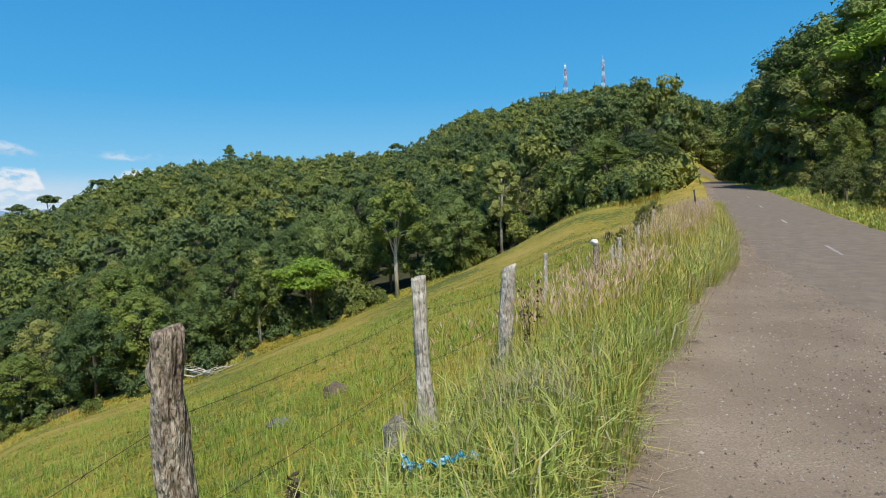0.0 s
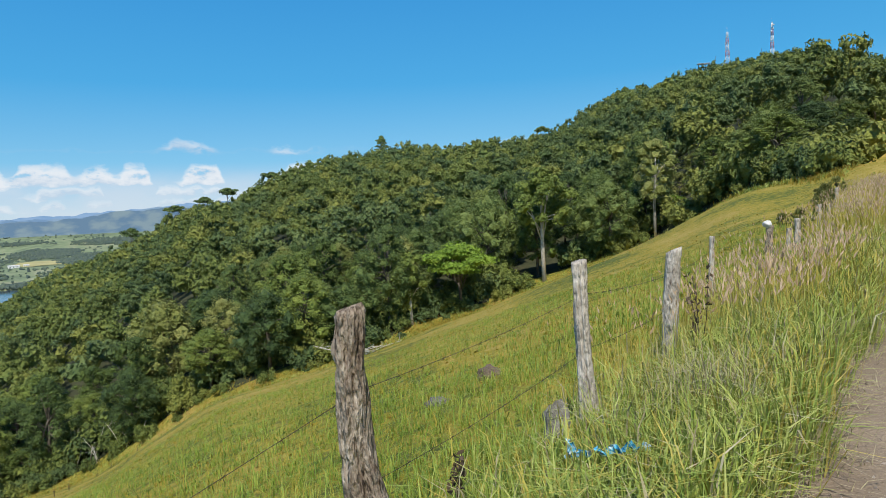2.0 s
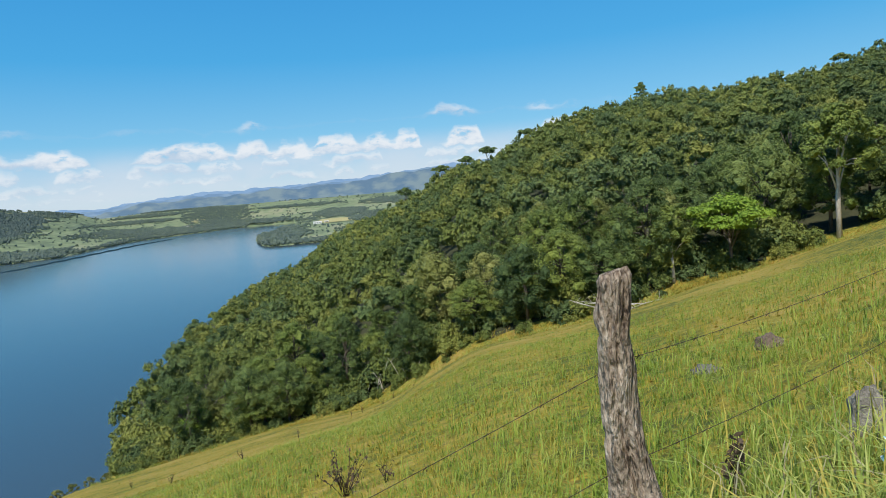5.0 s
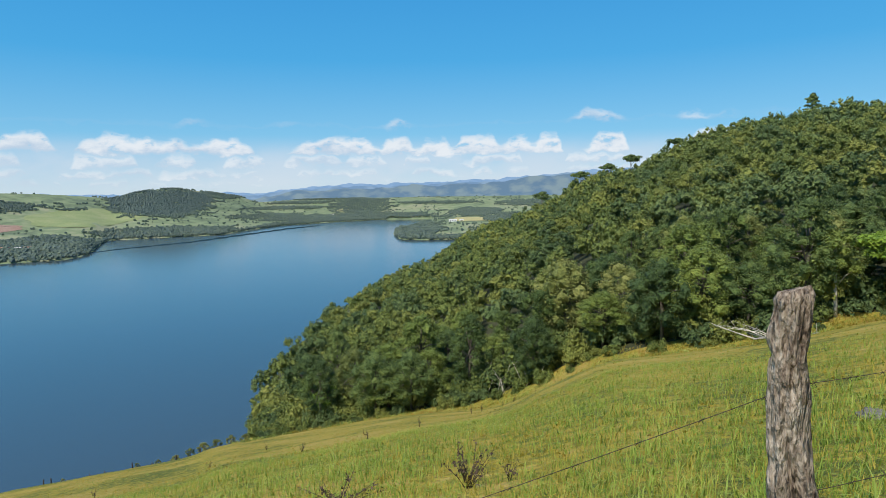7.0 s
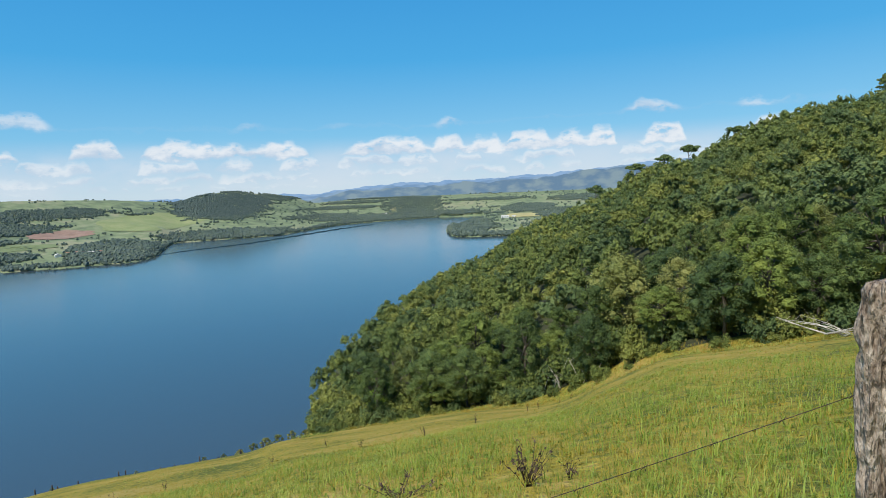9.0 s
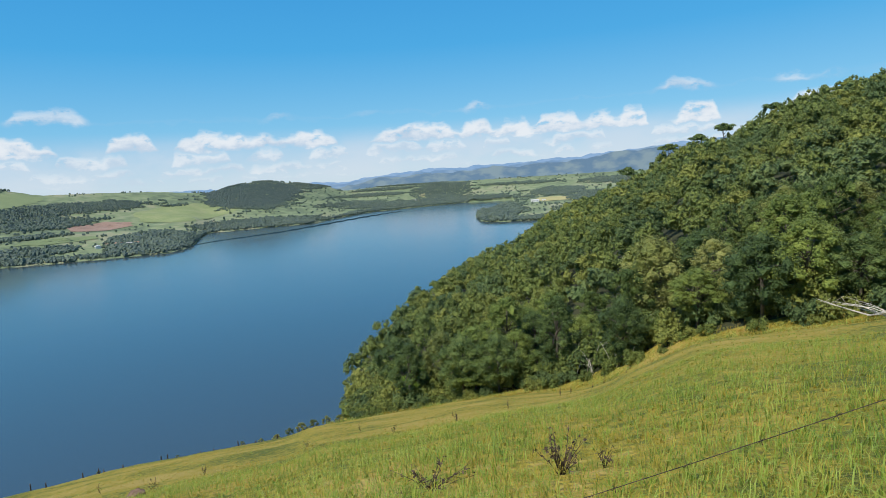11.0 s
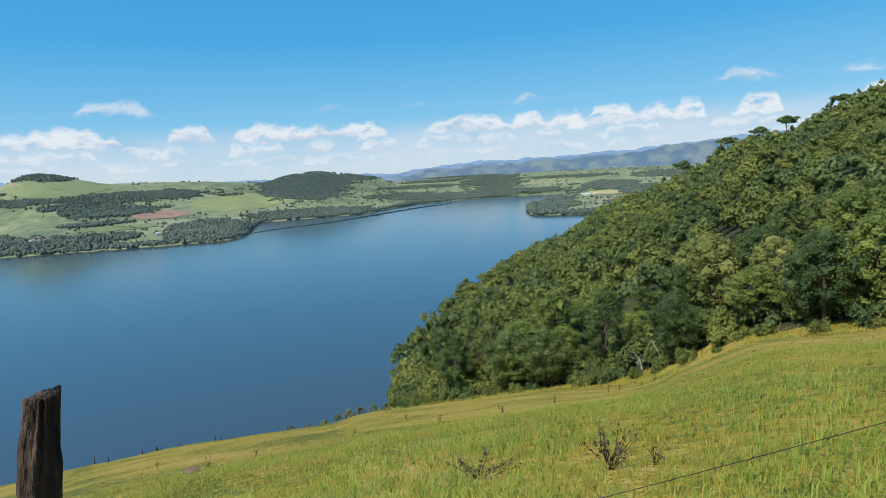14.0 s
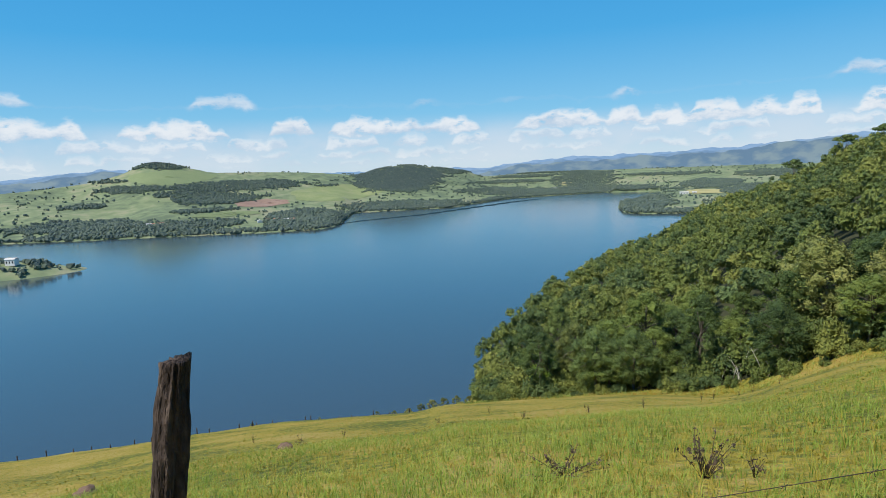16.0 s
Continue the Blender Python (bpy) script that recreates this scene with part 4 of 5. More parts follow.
def make_grass():
    rng = np.random.default_rng(77)

    def sector(n, r0, r1, az0, az1, power):
        r = (r0 ** power + rng.uniform(0, 1, n) * (r1 ** power - r0 ** power)) ** (1 / power)
        az = np.radians(rng.uniform(az0, az1, n))
        x, y = -np.sin(az) * r, np.cos(az) * r
        w = x * V[0] + y * V[1]
        keep = w < -0.85
        return x[keep], y[keep], r[keep]

    for name, label, n, r0, r1, power, hh, ww, m in (
            ("pasture_grass", "long bright green pasture grass", 130000, 1.6, 26, 0.92, (0.12, 0.31), 0.0060, M_FIELD_BLADE),
            ("ripe_pasture_grass", "yellowish ripe pasture grass", 62000, 1.8, 28, 0.92, (0.10, 0.27), 0.0055, M_FIELD_BLADE_OLD),
            ("slope_grass", "yellow-green grass covering the slope", 50000, 9, 92, 1.0, (0.06, 0.15), 0.016, M_BLADE_SLOPE),
            ("slope_tufts", "fresh green grass tufts on the slope", 16000, 9, 60, 1.0, (0.07, 0.17), 0.014, M_FIELD_BLADE)):
        x, y, r = sector(n, r0, r1, -22, 112, power)
        patch = sway(x, y, 2.6 if r0 < 5 else 7, 1.0)
        keep = rng.uniform(-0.7, 0.7, len(x)) < (patch + 0.35 if m is M_FIELD_BLADE else 0.35 - patch if m is M_FIELD_BLADE_OLD else 1.0)
        x, y, r, patch = x[keep], y[keep], r[keep], patch[keep]
        far = np.clip(r / 18, 1, 4)
        h = rng.uniform(*hh, len(x)) * (1 + 0.25 * patch) * np.clip(1.15 - r / 60, 0.6, 1.0)
        blades(name, label, x, y, h, ww * np.clip(r / 5, 1, 2.2) * np.where(r > 13, far / 2, 1) * rng.uniform(0.7, 1.3, len(x)), rng, m, 1.15 if r0 < 5 else 1.6, fan=4 if r0 < 5 else 6)
    # tall verge between shoulder and fence
    n = 80000
    s = rng.uniform(-1.5, 1, n) + rng.uniform(0, 1, n) ** 1.5 * 34
    edge = np.array([shoulder_left(q) for q in s])
    w = edge - 0.02 - np.abs(rng.normal(0, 0.75, n)) * np.where(s < 1.5, 0.4, 1)
    w += 0.20 * sway(s, s * 0.3, 0.55) - 0.01
    x, y = sw(s, w)
    keep = (np.hypot(x, y) > 1.7) & (s > 1.6)
    tall = np.clip((edge - w) / 0.6, 0.22, 1.0) * (0.85 + 0.3 * sway(x, y, 0.7, 2.0))
    hgt_ = rng.uniform(0.28, 0.68, n) * tall
    hgt_ *= np.where((np.abs(x + 0.06) < 0.4) & (y > 2.8) & (y < 3.75), 0.4, 1.0)
    fresh = rng.uniform(-1, 1, n) < 0.45 + 0.6 * sway(x, y, 1.5, 4.0) - 0.04 * (s - 8)
    pale = keep & (rng.uniform(0, 1, n) < 0.10)
    keep = keep & ~pale
    for mask, name, label, m in ((pale, "dry_verge_grass", "dry straw-coloured grass among the green verge", M_DRY), (keep & fresh, "verge_grass", "tall green grass along the gravel shoulder", M_BLADE), (keep & ~fresh, "ripe_verge_grass", "tall yellowing grass along the shoulder", M_BLADE_OLD)):
        blades(name, label, x[mask], y[mask], hgt_[mask], 0.0046 * np.clip(s[mask] / 5, 1, 3), rng, m, 1.0, fan=5)
    # reddish seed heads and bleached straw
    n = 6500
    s = rng.uniform(6.0, 28, n)
    w = np.array([shoulder_left(q) for q in s]) - 0.5 - np.abs(rng.normal(0, 0.8, n))
    x, y = sw(s, w)
    keep = sway(x, y, 2.2, 8.0) > -0.15
    blades("seed_grass", "reddish-beige flowering grass along the fence", x[keep], y[keep], rng.uniform(0.5, 0.85, n)[keep], 0.006 * np.clip(s[keep] / 7, 1, 2.5), rng, M_BLADE_OLD, 0.35, heads=M_PINK)
    n = 2600
    s = 2.4 + rng.uniform(0, 1, n) ** 1.6 * 18
    w = np.array([shoulder_left(q) for q in s]) + rng.normal(-0.12, 0.16, n)
    x, y = sw(s, w)
    blades("straw", "dry straw lying along the shoulder's edge", x, y, rng.uniform(0.10, 0.32, n), np.full(n, 0.006), rng, M_DRY, 1.0, rest=0.75)
    # the sunny strip beyond the road
    n = 15000
    s = 8 + rng.uniform(0, 1, n) ** 1.3 * 75
    w = np.array([road_mid(q) for q in s]) + 2.0 + np.abs(rng.normal(0, 0.9, n)) + 0.15 * sway(s, s, 2.0)
    x, y = sw(s, w)
    h = rng.uniform(0.18, 0.55, n) * (1 + 0.5 * sway(x, y, 3.0)) * np.clip((w - 4.2) / 1.2, 0.4, 1)
    fresh = rng.uniform(-1, 1, n) < 0.25 + sway(x, y, 4.0, 2.0)
    for mask, name, label, m in ((fresh, "far_verge_grass", "bright green grass beyond the road", M_BLADE), (~fresh, "ripe_far_verge_grass", "yellowing grass beyond the road", M_BLADE_OLD)):
        blades(name, label, x[mask], y[mask], h[mask], 0.009 * np.clip(s[mask] / 5, 1, 5), rng, m, 0.9)
    # rank grass and weeds along the forest's foot
    n = 26000
    az = rng.uniform(-20, 69, n)
    r = curve(az, EDGE) + rng.normal(0.6, 2.2, n)
    x, y = -np.sin(np.radians(az)) * r, np.cos(np.radians(az)) * r
    keep = (x * V[0] + y * V[1] < -2.5)
    h = rng.uniform(0.2, 0.65, n) * (1 + 0.6 * sway(x, y, 5.0))
    dull = rng.uniform(-1, 1, n) < sway(x, y, 8.0, 3.0)
    for mask, name, label, m in ((keep & dull, "edge_grass", "rank straw-coloured grass along the forest's foot", M_BLADE_SLOPE), (keep & ~dull, "green_edge_grass", "rank green grass and weeds along the forest's foot", M_BLADE)):
        blades(name, label, x[mask], y[mask], h[mask], rng.uniform(0.02, 0.055, n)[mask], rng, m, 1.2, fan=5)
    # a combed-over pale tuft
    n = 170
    cx, cy = 0.61, 4.54
    x, y = cx + rng.normal(0, 0.14, n), cy + rng.normal(0, 0.14, n)
    blades("bent_tuft", "pale bent-over tuft of long grass", x, y, rng.uniform(0.45, 0.8, n), np.full(n, 0.006), rng, M_DRY, 1.2)


make_grass()


# ---- shoulder and road details ----

def make_stones():
    rng = np.random.default_rng(3)
    iv, if_ = OCTA
    n = 34000
    s = 2.0 + rng.uniform(0, 1, n) ** 1.8 * 16
    lo = np.array([shoulder_left(q) for q in s])
    hi = np.array([asphalt_left(q) for q in s]) + 0.9
    w = lo + rng.uniform(0, 1, n) ** 0.55 * (hi - lo)
    x, y = sw(s, w)
    z = land(x, y) + 0.009
    size = np.clip(0.0035 + rng.exponential(0.0047, n), 0, 0.026)
    squash = rng.uniform(0.4, 0.9, (n, 1, 3))
    v = iv[None] * squash * size[:, None, None] * (1 + rng.normal(0, 0.15, (n, len(iv), 1))) + np.stack([x, y, z], 1)[:, None, :]
    f = if_[None] + (np.arange(n) * len(iv))[:, None, None]
    tagged(new("loose_gravel", fast_mesh("loose_gravel", v.reshape(-1, 3), [(f.reshape(-1, 3), 0)], [M_STONE])), "loose grey-brown gravel stones on the shoulder", "gravel", kind="stuff")


make_stones()
M_PAINT = mat("worn_road_paint", [(0.20, 0.18, 0.16), (0.30, 0.275, 0.25), (0.46, 0.44, 0.40)], 3, 40, 0.85, 0.2, 60)
for k, s0 in enumerate((-2, 6, 14.5, 23.5, 33, 42, 52, 62)):
    dash = strip("lane_marking", lambda s: road_mid(s) - 0.08, lambda s: road_mid(s) - 0.01, s0, s0 + 1.8, 0.3, lambda w: 0.020, M_PAINT, 0.012, 60 + k, 1)
    tagged(dash, "worn whitish dash of the road's centre line", "road marking", "lane markings")


def make_sign():
    sign = new("road_sign")
    sign.location = (9.69, 23.80, hgt(9.69, 23.80))
    bm = bmesh.new()
    limb_into(bm, [(0, 0, -0.3), (-0.05, 0, 0.55), (-0.12, 0, 1.15)], [0.035, 0.035, 0.03], 8)
    part("pole", bm_mesh("pole", bm, mat("dark_metal", [(0.02, 0.025, 0.035), (0.05, 0.055, 0.065)], 5, 30, 0.6, 0.2, metal=0.4)), sign, "dark leaning metal pole")
    bm = bmesh.new()
    bmesh.ops.create_cube(bm, size=1)
    bmesh.ops.scale(bm, vec=(0.34, 0.03, 0.16), verts=bm.verts)
    bmesh.ops.bevel(bm, geom=bm.edges, offset=0.01, segments=1)
    bmesh.ops.rotate(bm, matrix=Matrix.Rotation(0.12, 3, "Y"), verts=bm.verts)
    bmesh.ops.translate(bm, vec=(0.10, 0.05, 0.62), verts=bm.verts)
    part("panel", bm_mesh("panel", bm, mat("pale_blue_paint", [(0.30, 0.36, 0.44), (0.42, 0.48, 0.55)], 3, 20, 0.5, 0.1), False), sign, "pale blue-grey board")
    tagged(sign, "leaning dark pole with a pale board in the roadside grass", "road sign")


make_sign()


# ---- stones, weeds and litter in the pasture ----
def make_rock(x, y, size, seed, label, colors, sink=0.3):
    bm = bmesh.new()
    bmesh.ops.create_icosphere(bm, subdivisions=4, radius=1)
    for v in bm.verts:
        n = noise.fractal(v.co * 1.5 + Vector((seed, 0, 0)), 1.0, 2.0, 4)
        v.co = Vector((v.co.x * size[0], v.co.y * size[1], v.co.z * size[2])) * (1 + 0.35 * n)
    ob = new("rock", bm_mesh("rock", bm, mat("rock_face", colors, 6, 40, 0.95, 0.8, 60)))
    ob.location = (x, y, hgt(x, y) + size[2] * (1 - sink * 2))
    return tagged(ob, label, "rock", "pasture rocks")


make_rock(-1.78, 9.68, (0.20, 0.18, 0.14), 1, "reddish-brown rounded rock in the grass", [(0.07, 0.05, 0.035), (0.15, 0.11, 0.08), (0.24, 0.18, 0.13)], 0.42)
make_rock(-2.36, 8.68, (0.20, 0.16, 0.09), 2, "grey half-buried rock in the grass", [(0.09, 0.085, 0.07), (0.16, 0.15, 0.125), (0.25, 0.24, 0.20)], 0.45)
make_rock(-0.42, 4.73, (0.11, 0.10, 0.21), 3, "grey upright stone tangled with dry grass", [(0.12, 0.11, 0.09), (0.22, 0.205, 0.17), (0.36, 0.34, 0.29)], 0.2)
make_rock(-20.7, -4.2, (0.45, 0.3, 0.16), 4, "small reddish clod of earth in the pasture", [(0.10, 0.06, 0.04), (0.19, 0.12, 0.08), (0.25, 0.17, 0.11)])
make_rock(-24.5, 2.0, (0.35, 0.3, 0.16), 6, "small reddish clod of earth in the pasture", [(0.10, 0.06, 0.04), (0.19, 0.12, 0.08), (0.25, 0.17, 0.11)])


def make_weed(x, y, height, seed, label, leaf=M_WEED, stems=9, spread=0.35, leaves=60):
    """A dry, branching weed: thin stems and small curled leaves."""
    rr = random.Random(seed)
    rng = np.random.default_rng(seed)
    weed = new("weed")
    weed.location = (x, y, hgt(x, y))
    tips = []
    for i in range(stems):
        bm = bmesh.new()
        a, k = rr.uniform(0, 6.3), rr.uniform(0.2, 1)
        h = height * rr.uniform(0.5, 1.0)
        e = Vector((math.cos(a) * spread * k, math.sin(a) * spread * k, h))
        m_ = e * 0.5 + Vector((rr.uniform(-0.04, 0.04), rr.uniform(-0.04, 0.04), 0))
        limb_into(bm, [(0, 0, -0.05), m_, e], [0.007, 0.005, 0.002], 4)
        tips.append((m_, e))
        part("stem", bm_mesh("stem", bm, leaf), weed)
    n = leaves
    c = np.array([tuple(tips[i % stems][0].lerp(tips[i % stems][1], rr.uniform(-0.2, 1.0))) for i in range(n)]) + rng.normal(0, 0.02, (n, 3))
    u, v = rng.normal(size=(n, 3)), rng.normal(size=(n, 3))
    u /= np.linalg.norm(u, axis=1)[:, None]
    v /= np.linalg.norm(v, axis=1)[:, None]
    sz = rng.uniform(0.015, 0.04, n)[:, None]
    q = np.stack([c - u * sz, c + v * sz * 0.5, c + u * sz, c - v * sz * 0.5], 1).reshape(-1, 3)
    tagged(part("leaf", fast_mesh("leaf", q, [(np.arange(n)[:, None] * 4 + np.arange(4), 0)], [leaf]), weed), kind="stuff")
    return tagged(weed, label, "weed", "pasture weeds")


make_weed(*near_spot(47.3, -26.6), 0.60, 1, "withered dark brown bush in the pasture grass", stems=16, spread=0.4, leaves=200)
make_weed(*near_spot(43.3, -25.9), 0.36, 2, "withered dark weed in the pasture grass", stems=5, spread=0.15, leaves=40)
make_weed(-1.04, 3.88, 0.42, 3, "dark dry weed stalk beside the fence", stems=4, spread=0.08, leaves=90)
make_weed(0.84, 6.28, 0.95, 4, "upright leafy dark weed beside a fence post", stems=5, spread=0.12, leaves=110)
make_weed(*near_spot(59.7, -27.4), 0.30, 5, "flattened grey-brown dry bush in the grass", stems=26, spread=0.75, leaves=260)
for k, (az, r, h) in enumerate(((57, 26, 0.5), (63, 30, 0.6), (71, 34, 0.6), (52, 38, 0.7), (84, 24, 0.6), (80, 31, 0.5), (66, 48, 0.8), (88, 38, 0.6), (47, 55, 0.9), (46, 60, 1.0), (44, 63, 0.9), (43, 58, 1.0), (41, 66, 0.9))):
    x, y = polar(az, r)
    make_weed(x, y, h, 20 + k, "dry brown weed stalks standing in the pasture", stems=6, spread=0.2, leaves=60)


def make_litter():
    """A torn blue and white plastic wrapper trampled into the grass."""
    rng = np.random.default_rng(8)
    m = mat("plastic_film", [(0.02, 0.20, 0.42), (0.08, 0.42, 0.62), (0.65, 0.75, 0.80)], 14, 40, 0.25, 0, spec=0.6, contrast=(0.38, 0.58))
    pts = [(-0.29, 3.69), (-0.24, 3.65), (-0.16, 3.62), (-0.08, 3.59), (0.01, 3.57), (0.09, 3.54), (0.16, 3.52)]
    cols, verts, faces = 40, [], []
    for i in range(cols):
        t = i / (cols - 1) * (len(pts) - 1)
        x, y = np.interp(t, range(len(pts)), [p[0] for p in pts]), np.interp(t, range(len(pts)), [p[1] for p in pts])
        for j in range(5):
            a = j / 4 - 0.5
            z = hgt(x, y) + 0.25 + 0.018 * math.sin(i * 0.9) + a * 0.045 + rng.normal(0, 0.008)
            verts.append((x + rng.normal(0, 0.012), y - a * 0.05 + rng.normal(0, 0.015), z + (0.07 * max(0, 1 - i / 6) if j > 2 else 0)))
    for i in range(cols - 1):
        for j in range(4):
            faces.append((i * 5 + j, i * 5 + j + 1, (i + 1) * 5 + j + 1, (i + 1) * 5 + j))
    ob = new("plastic_wrapper", mesh_from("plastic_wrapper", verts, faces, m))
    ob.modifiers.new("thickness", "SOLIDIFY").thickness = 0.002
    tagged(ob, "crumpled blue and white plastic wrapper in the grass", "litter")


make_litter()


def make_brush(name, cx, cy, length, seed, n, label, upright=False):
    """Fallen or standing bare branches, bleached grey."""
    rr = random.Random(seed)
    bm = bmesh.new()
    for i in range(n):
        a = rr.uniform(-0.5, 0.5) + (math.pi if rr.random() < 0.5 else 0)
        L = length * rr.uniform(0.4, 1)
        lift = L * rr.uniform(0.5, 1.0) if upright else L * rr.uniform(0.05, 0.4)
        o = Vector((rr.uniform(-0.3, 0.3) * length, rr.uniform(-0.5, 0.5), 0.1))
        e = o + Vector((math.cos(a) * L * (0.35 if upright else 1), math.sin(a) * L * 0.4, lift))
        m_ = o.lerp(e, 0.5) + Vector((0, 0, rr.uniform(-0.1, 0.4)))
        r = rr.uniform(0.03, 0.09)
        limb_into(bm, [o, m_, e], [r, r * 0.7, r * 0.25], 5)
        for _ in range(2):
            t0 = m_.lerp(e, rr.random())
            limb_into(bm, [t0, t0 + Vector((rr.uniform(-1, 1), rr.uniform(-0.6, 0.6), rr.uniform(0, 1.0)))], [r * 0.4, r * 0.1], 4)
    ob = new(name, bm_mesh(name, bm, M_PALE_BARK))
    ob.location = (cx, cy, hgt(cx, cy))
    return tagged(ob, label, "dead wood", "dead wood")


make_brush("fallen_branches", *polar(21.2, 70.5), 6.0, 2, 18, "heap of bleached fallen branches at the forest's foot")
for k, (az, r, L) in enumerate(((41.6, 88, 5.5), (40.3, 90, 6.5), (44.3, 92, 6), (46, 95, 5), (38.0, 90, 5))):
    x, y = polar(az, r)
    make_brush("dead_snag", x, y, L, 50 + k, 5, "bare bleached dead saplings leaning out of the forest", True)

# crest of the pasture: old fence stumps and low bushes against the water
rng_c = random.Random(14)
for k in range(22):
    az = 72.5 + k * 1.6 + rng_c.uniform(-1.2, 1.2)
    r = 101 + rng_c.uniform(-2, 2)
    x, y = polar(az, r)
    h = rng_c.uniform(0.3, 1.0)
    z = hgt(x, y)
    bm = bmesh.new()
    limb_into(bm, [(0, 0, -0.4), (rng_c.uniform(-0.05, 0.05), 0, h * 0.6), (rng_c.uniform(-0.1, 0.1), 0, h)], [0.09, 0.08, 0.07], 8)
    ob = new("fence_stake", bm_mesh("fence_stake", bm, M_POST_DARK))
    ob.location = (x, y, z)
    tagged(ob, "dark weathered stake on the crest of the pasture", "fence stake", "crest stakes")
for az, r, k in ((71.3, 104, 1.0), (72.4, 103, 0.75), (73.6, 105, 0.8), (75.0, 104, 0.5), (76.6, 103, 0.45), (70.2, 104, 0.9), (82, 104, 0.35), (88, 104, 0.3), (69, 103, 0.8), (67.8, 101, 0.8)):
    x, y = polar(az, r)
    put_tree(7, x, y, k * 1.3, az, None, 0.8)


# ---- hilltop masts and shelter ----
M_RED = mat("mast_red", [(0.45, 0.16, 0.13), (0.58, 0.22, 0.18)], 1, 8, 0.6, 0)
M_WHITE = mat("mast_white", [(0.62, 0.62, 0.60), (0.80, 0.80, 0.78)], 1, 8, 0.6, 0)


def make_mast(x, y, height, base, top, seed):
    """A lattice mast in red and white sections, with antennas."""
    rr = random.Random(seed)
    mast = new("radio_mast")
    mast.location = (x, y, hgt(x, y))
    n = 7
    for i in range(n):
        z0, z1 = height * i / n, height * (i + 1) / n
        w0, w1 = base + (top - base) * i / n, base + (top - base) * (i + 1) / n
        bm = bmesh.new()
        c0 = [Vector((sx * w0 / 2, sy * w0 / 2, z0)) for sx, sy in ((-1, -1), (1, -1), (1, 1), (-1, 1))]
        c1 = [Vector((sx * w1 / 2, sy * w1 / 2, z1)) for sx, sy in ((-1, -1), (1, -1), (1, 1), (-1, 1))]
        for k in range(4):
            j = (k + 1) % 4
            limb_into(bm, [c0[k], c1[k]], [0.12, 0.12], 5)
            limb_into(bm, [c0[k], c1[j]], [0.09, 0.09], 4)
            limb_into(bm, [c0[j], c1[k]], [0.09, 0.09], 4)
            limb_into(bm, [c1[k], c1[j]], [0.09, 0.09], 4)
        part("mast_section", bm_mesh("mast_section", bm, M_RED if i % 2 else M_WHITE), mast, "red lattice section" if i % 2 else "white lattice section")
    for i in range(6):
        bm = bmesh.new()
        bmesh.ops.create_cone(bm, segments=14, radius1=0.7, radius2=0.45, depth=0.5, cap_ends=True)
        a = rr.uniform(0, 6.3)
        bmesh.ops.rotate(bm, matrix=Matrix.Rotation(radians(90), 3, "X") , verts=bm.verts)
        bmesh.ops.rotate(bm, matrix=Matrix.Rotation(a, 3, "Z"), verts=bm.verts)
        bmesh.ops.translate(bm, vec=(math.cos(a) * 1.2, math.sin(a) * 1.2, height * rr.uniform(0.55, 0.98)), verts=bm.verts)
        part("antenna", bm_mesh("antenna", bm, M_WHITE), mast, "white drum antenna")
    bm = bmesh.new()
    limb_into(bm, [(0, 0, height - 0.5), (0, 0, height + 4)], [0.12, 0.05], 6)
    part("spike", bm_mesh("spike", bm, M_WHITE), mast)
    return tagged(mast, "red and white lattice radio mast on the hilltop", "radio mast", "hilltop masts")


make_mast(*polar(-11.28, 592), rise(-11.28, 592, 13.74) - 3.5, 4.2, 1.3, 1)
make_mast(*polar(-14.55, 596), rise(-14.55, 596, 13.92) - 3.5, 3.4, 1.0, 2)


def box(bm, sx, sy, sz, x, y, z):
    g = bmesh.ops.create_cube(bm, size=1)
    bmesh.ops.scale(bm, vec=(sx, sy, sz), verts=g["verts"])
    bmesh.ops.translate(bm, vec=(x, y, z), verts=g["verts"])


def make_shelter():
    x, y = polar(-9.45, 588)
    s = new("lookout_shelter")
    s.location = (x, y, hgt(x, y) + rise(-9.45, 588, 11.22) - 3.4)
    m = mat("dark_timber", [(0.05, 0.045, 0.04), (0.10, 0.09, 0.08)], 1, 6, 0.8, 0)
    for px_ in (-4, -1.4, 1.4, 4):
        bm = bmesh.new()
        box(bm, 0.35, 0.35, 17.0, px_, 0, -5.3)
        part("post", bm_mesh("post", bm, m, False), s)
    bm = bmesh.new()
    box(bm, 9, 4, 0.3, 0, 0, 0.2)
    part("deck", bm_mesh("deck", bm, m, False), s)
    bm = bmesh.new()
    box(bm, 10, 5, 0.5, 0, 0, 3.2)
    bmesh.ops.bevel(bm, geom=bm.edges, offset=0.1, segments=1)
    part("roof", bm_mesh("roof", bm, mat("grey_sheet_roof", [(0.35, 0.36, 0.38), (0.5, 0.51, 0.53)], 1, 6, 0.5, 0), False), s, "flat pale grey roof")
    tagged(s, "open lookout shelter with a flat roof on stilts", "shelter")
    for az in (-10.4, -13.8):
        x, y = polar(az, 590)
        bm = bmesh.new()
        limb_into(bm, [(0, 0, 0), (0, 0, 18)], [0.2, 0.12], 6)
        ob = new("utility_pole", bm_mesh("utility_pole", bm, m))
        ob.location = (x, y, hgt(x, y))
        tagged(ob, "thin dark pole on the hilltop", "pole", "hilltop poles")


make_shelter()


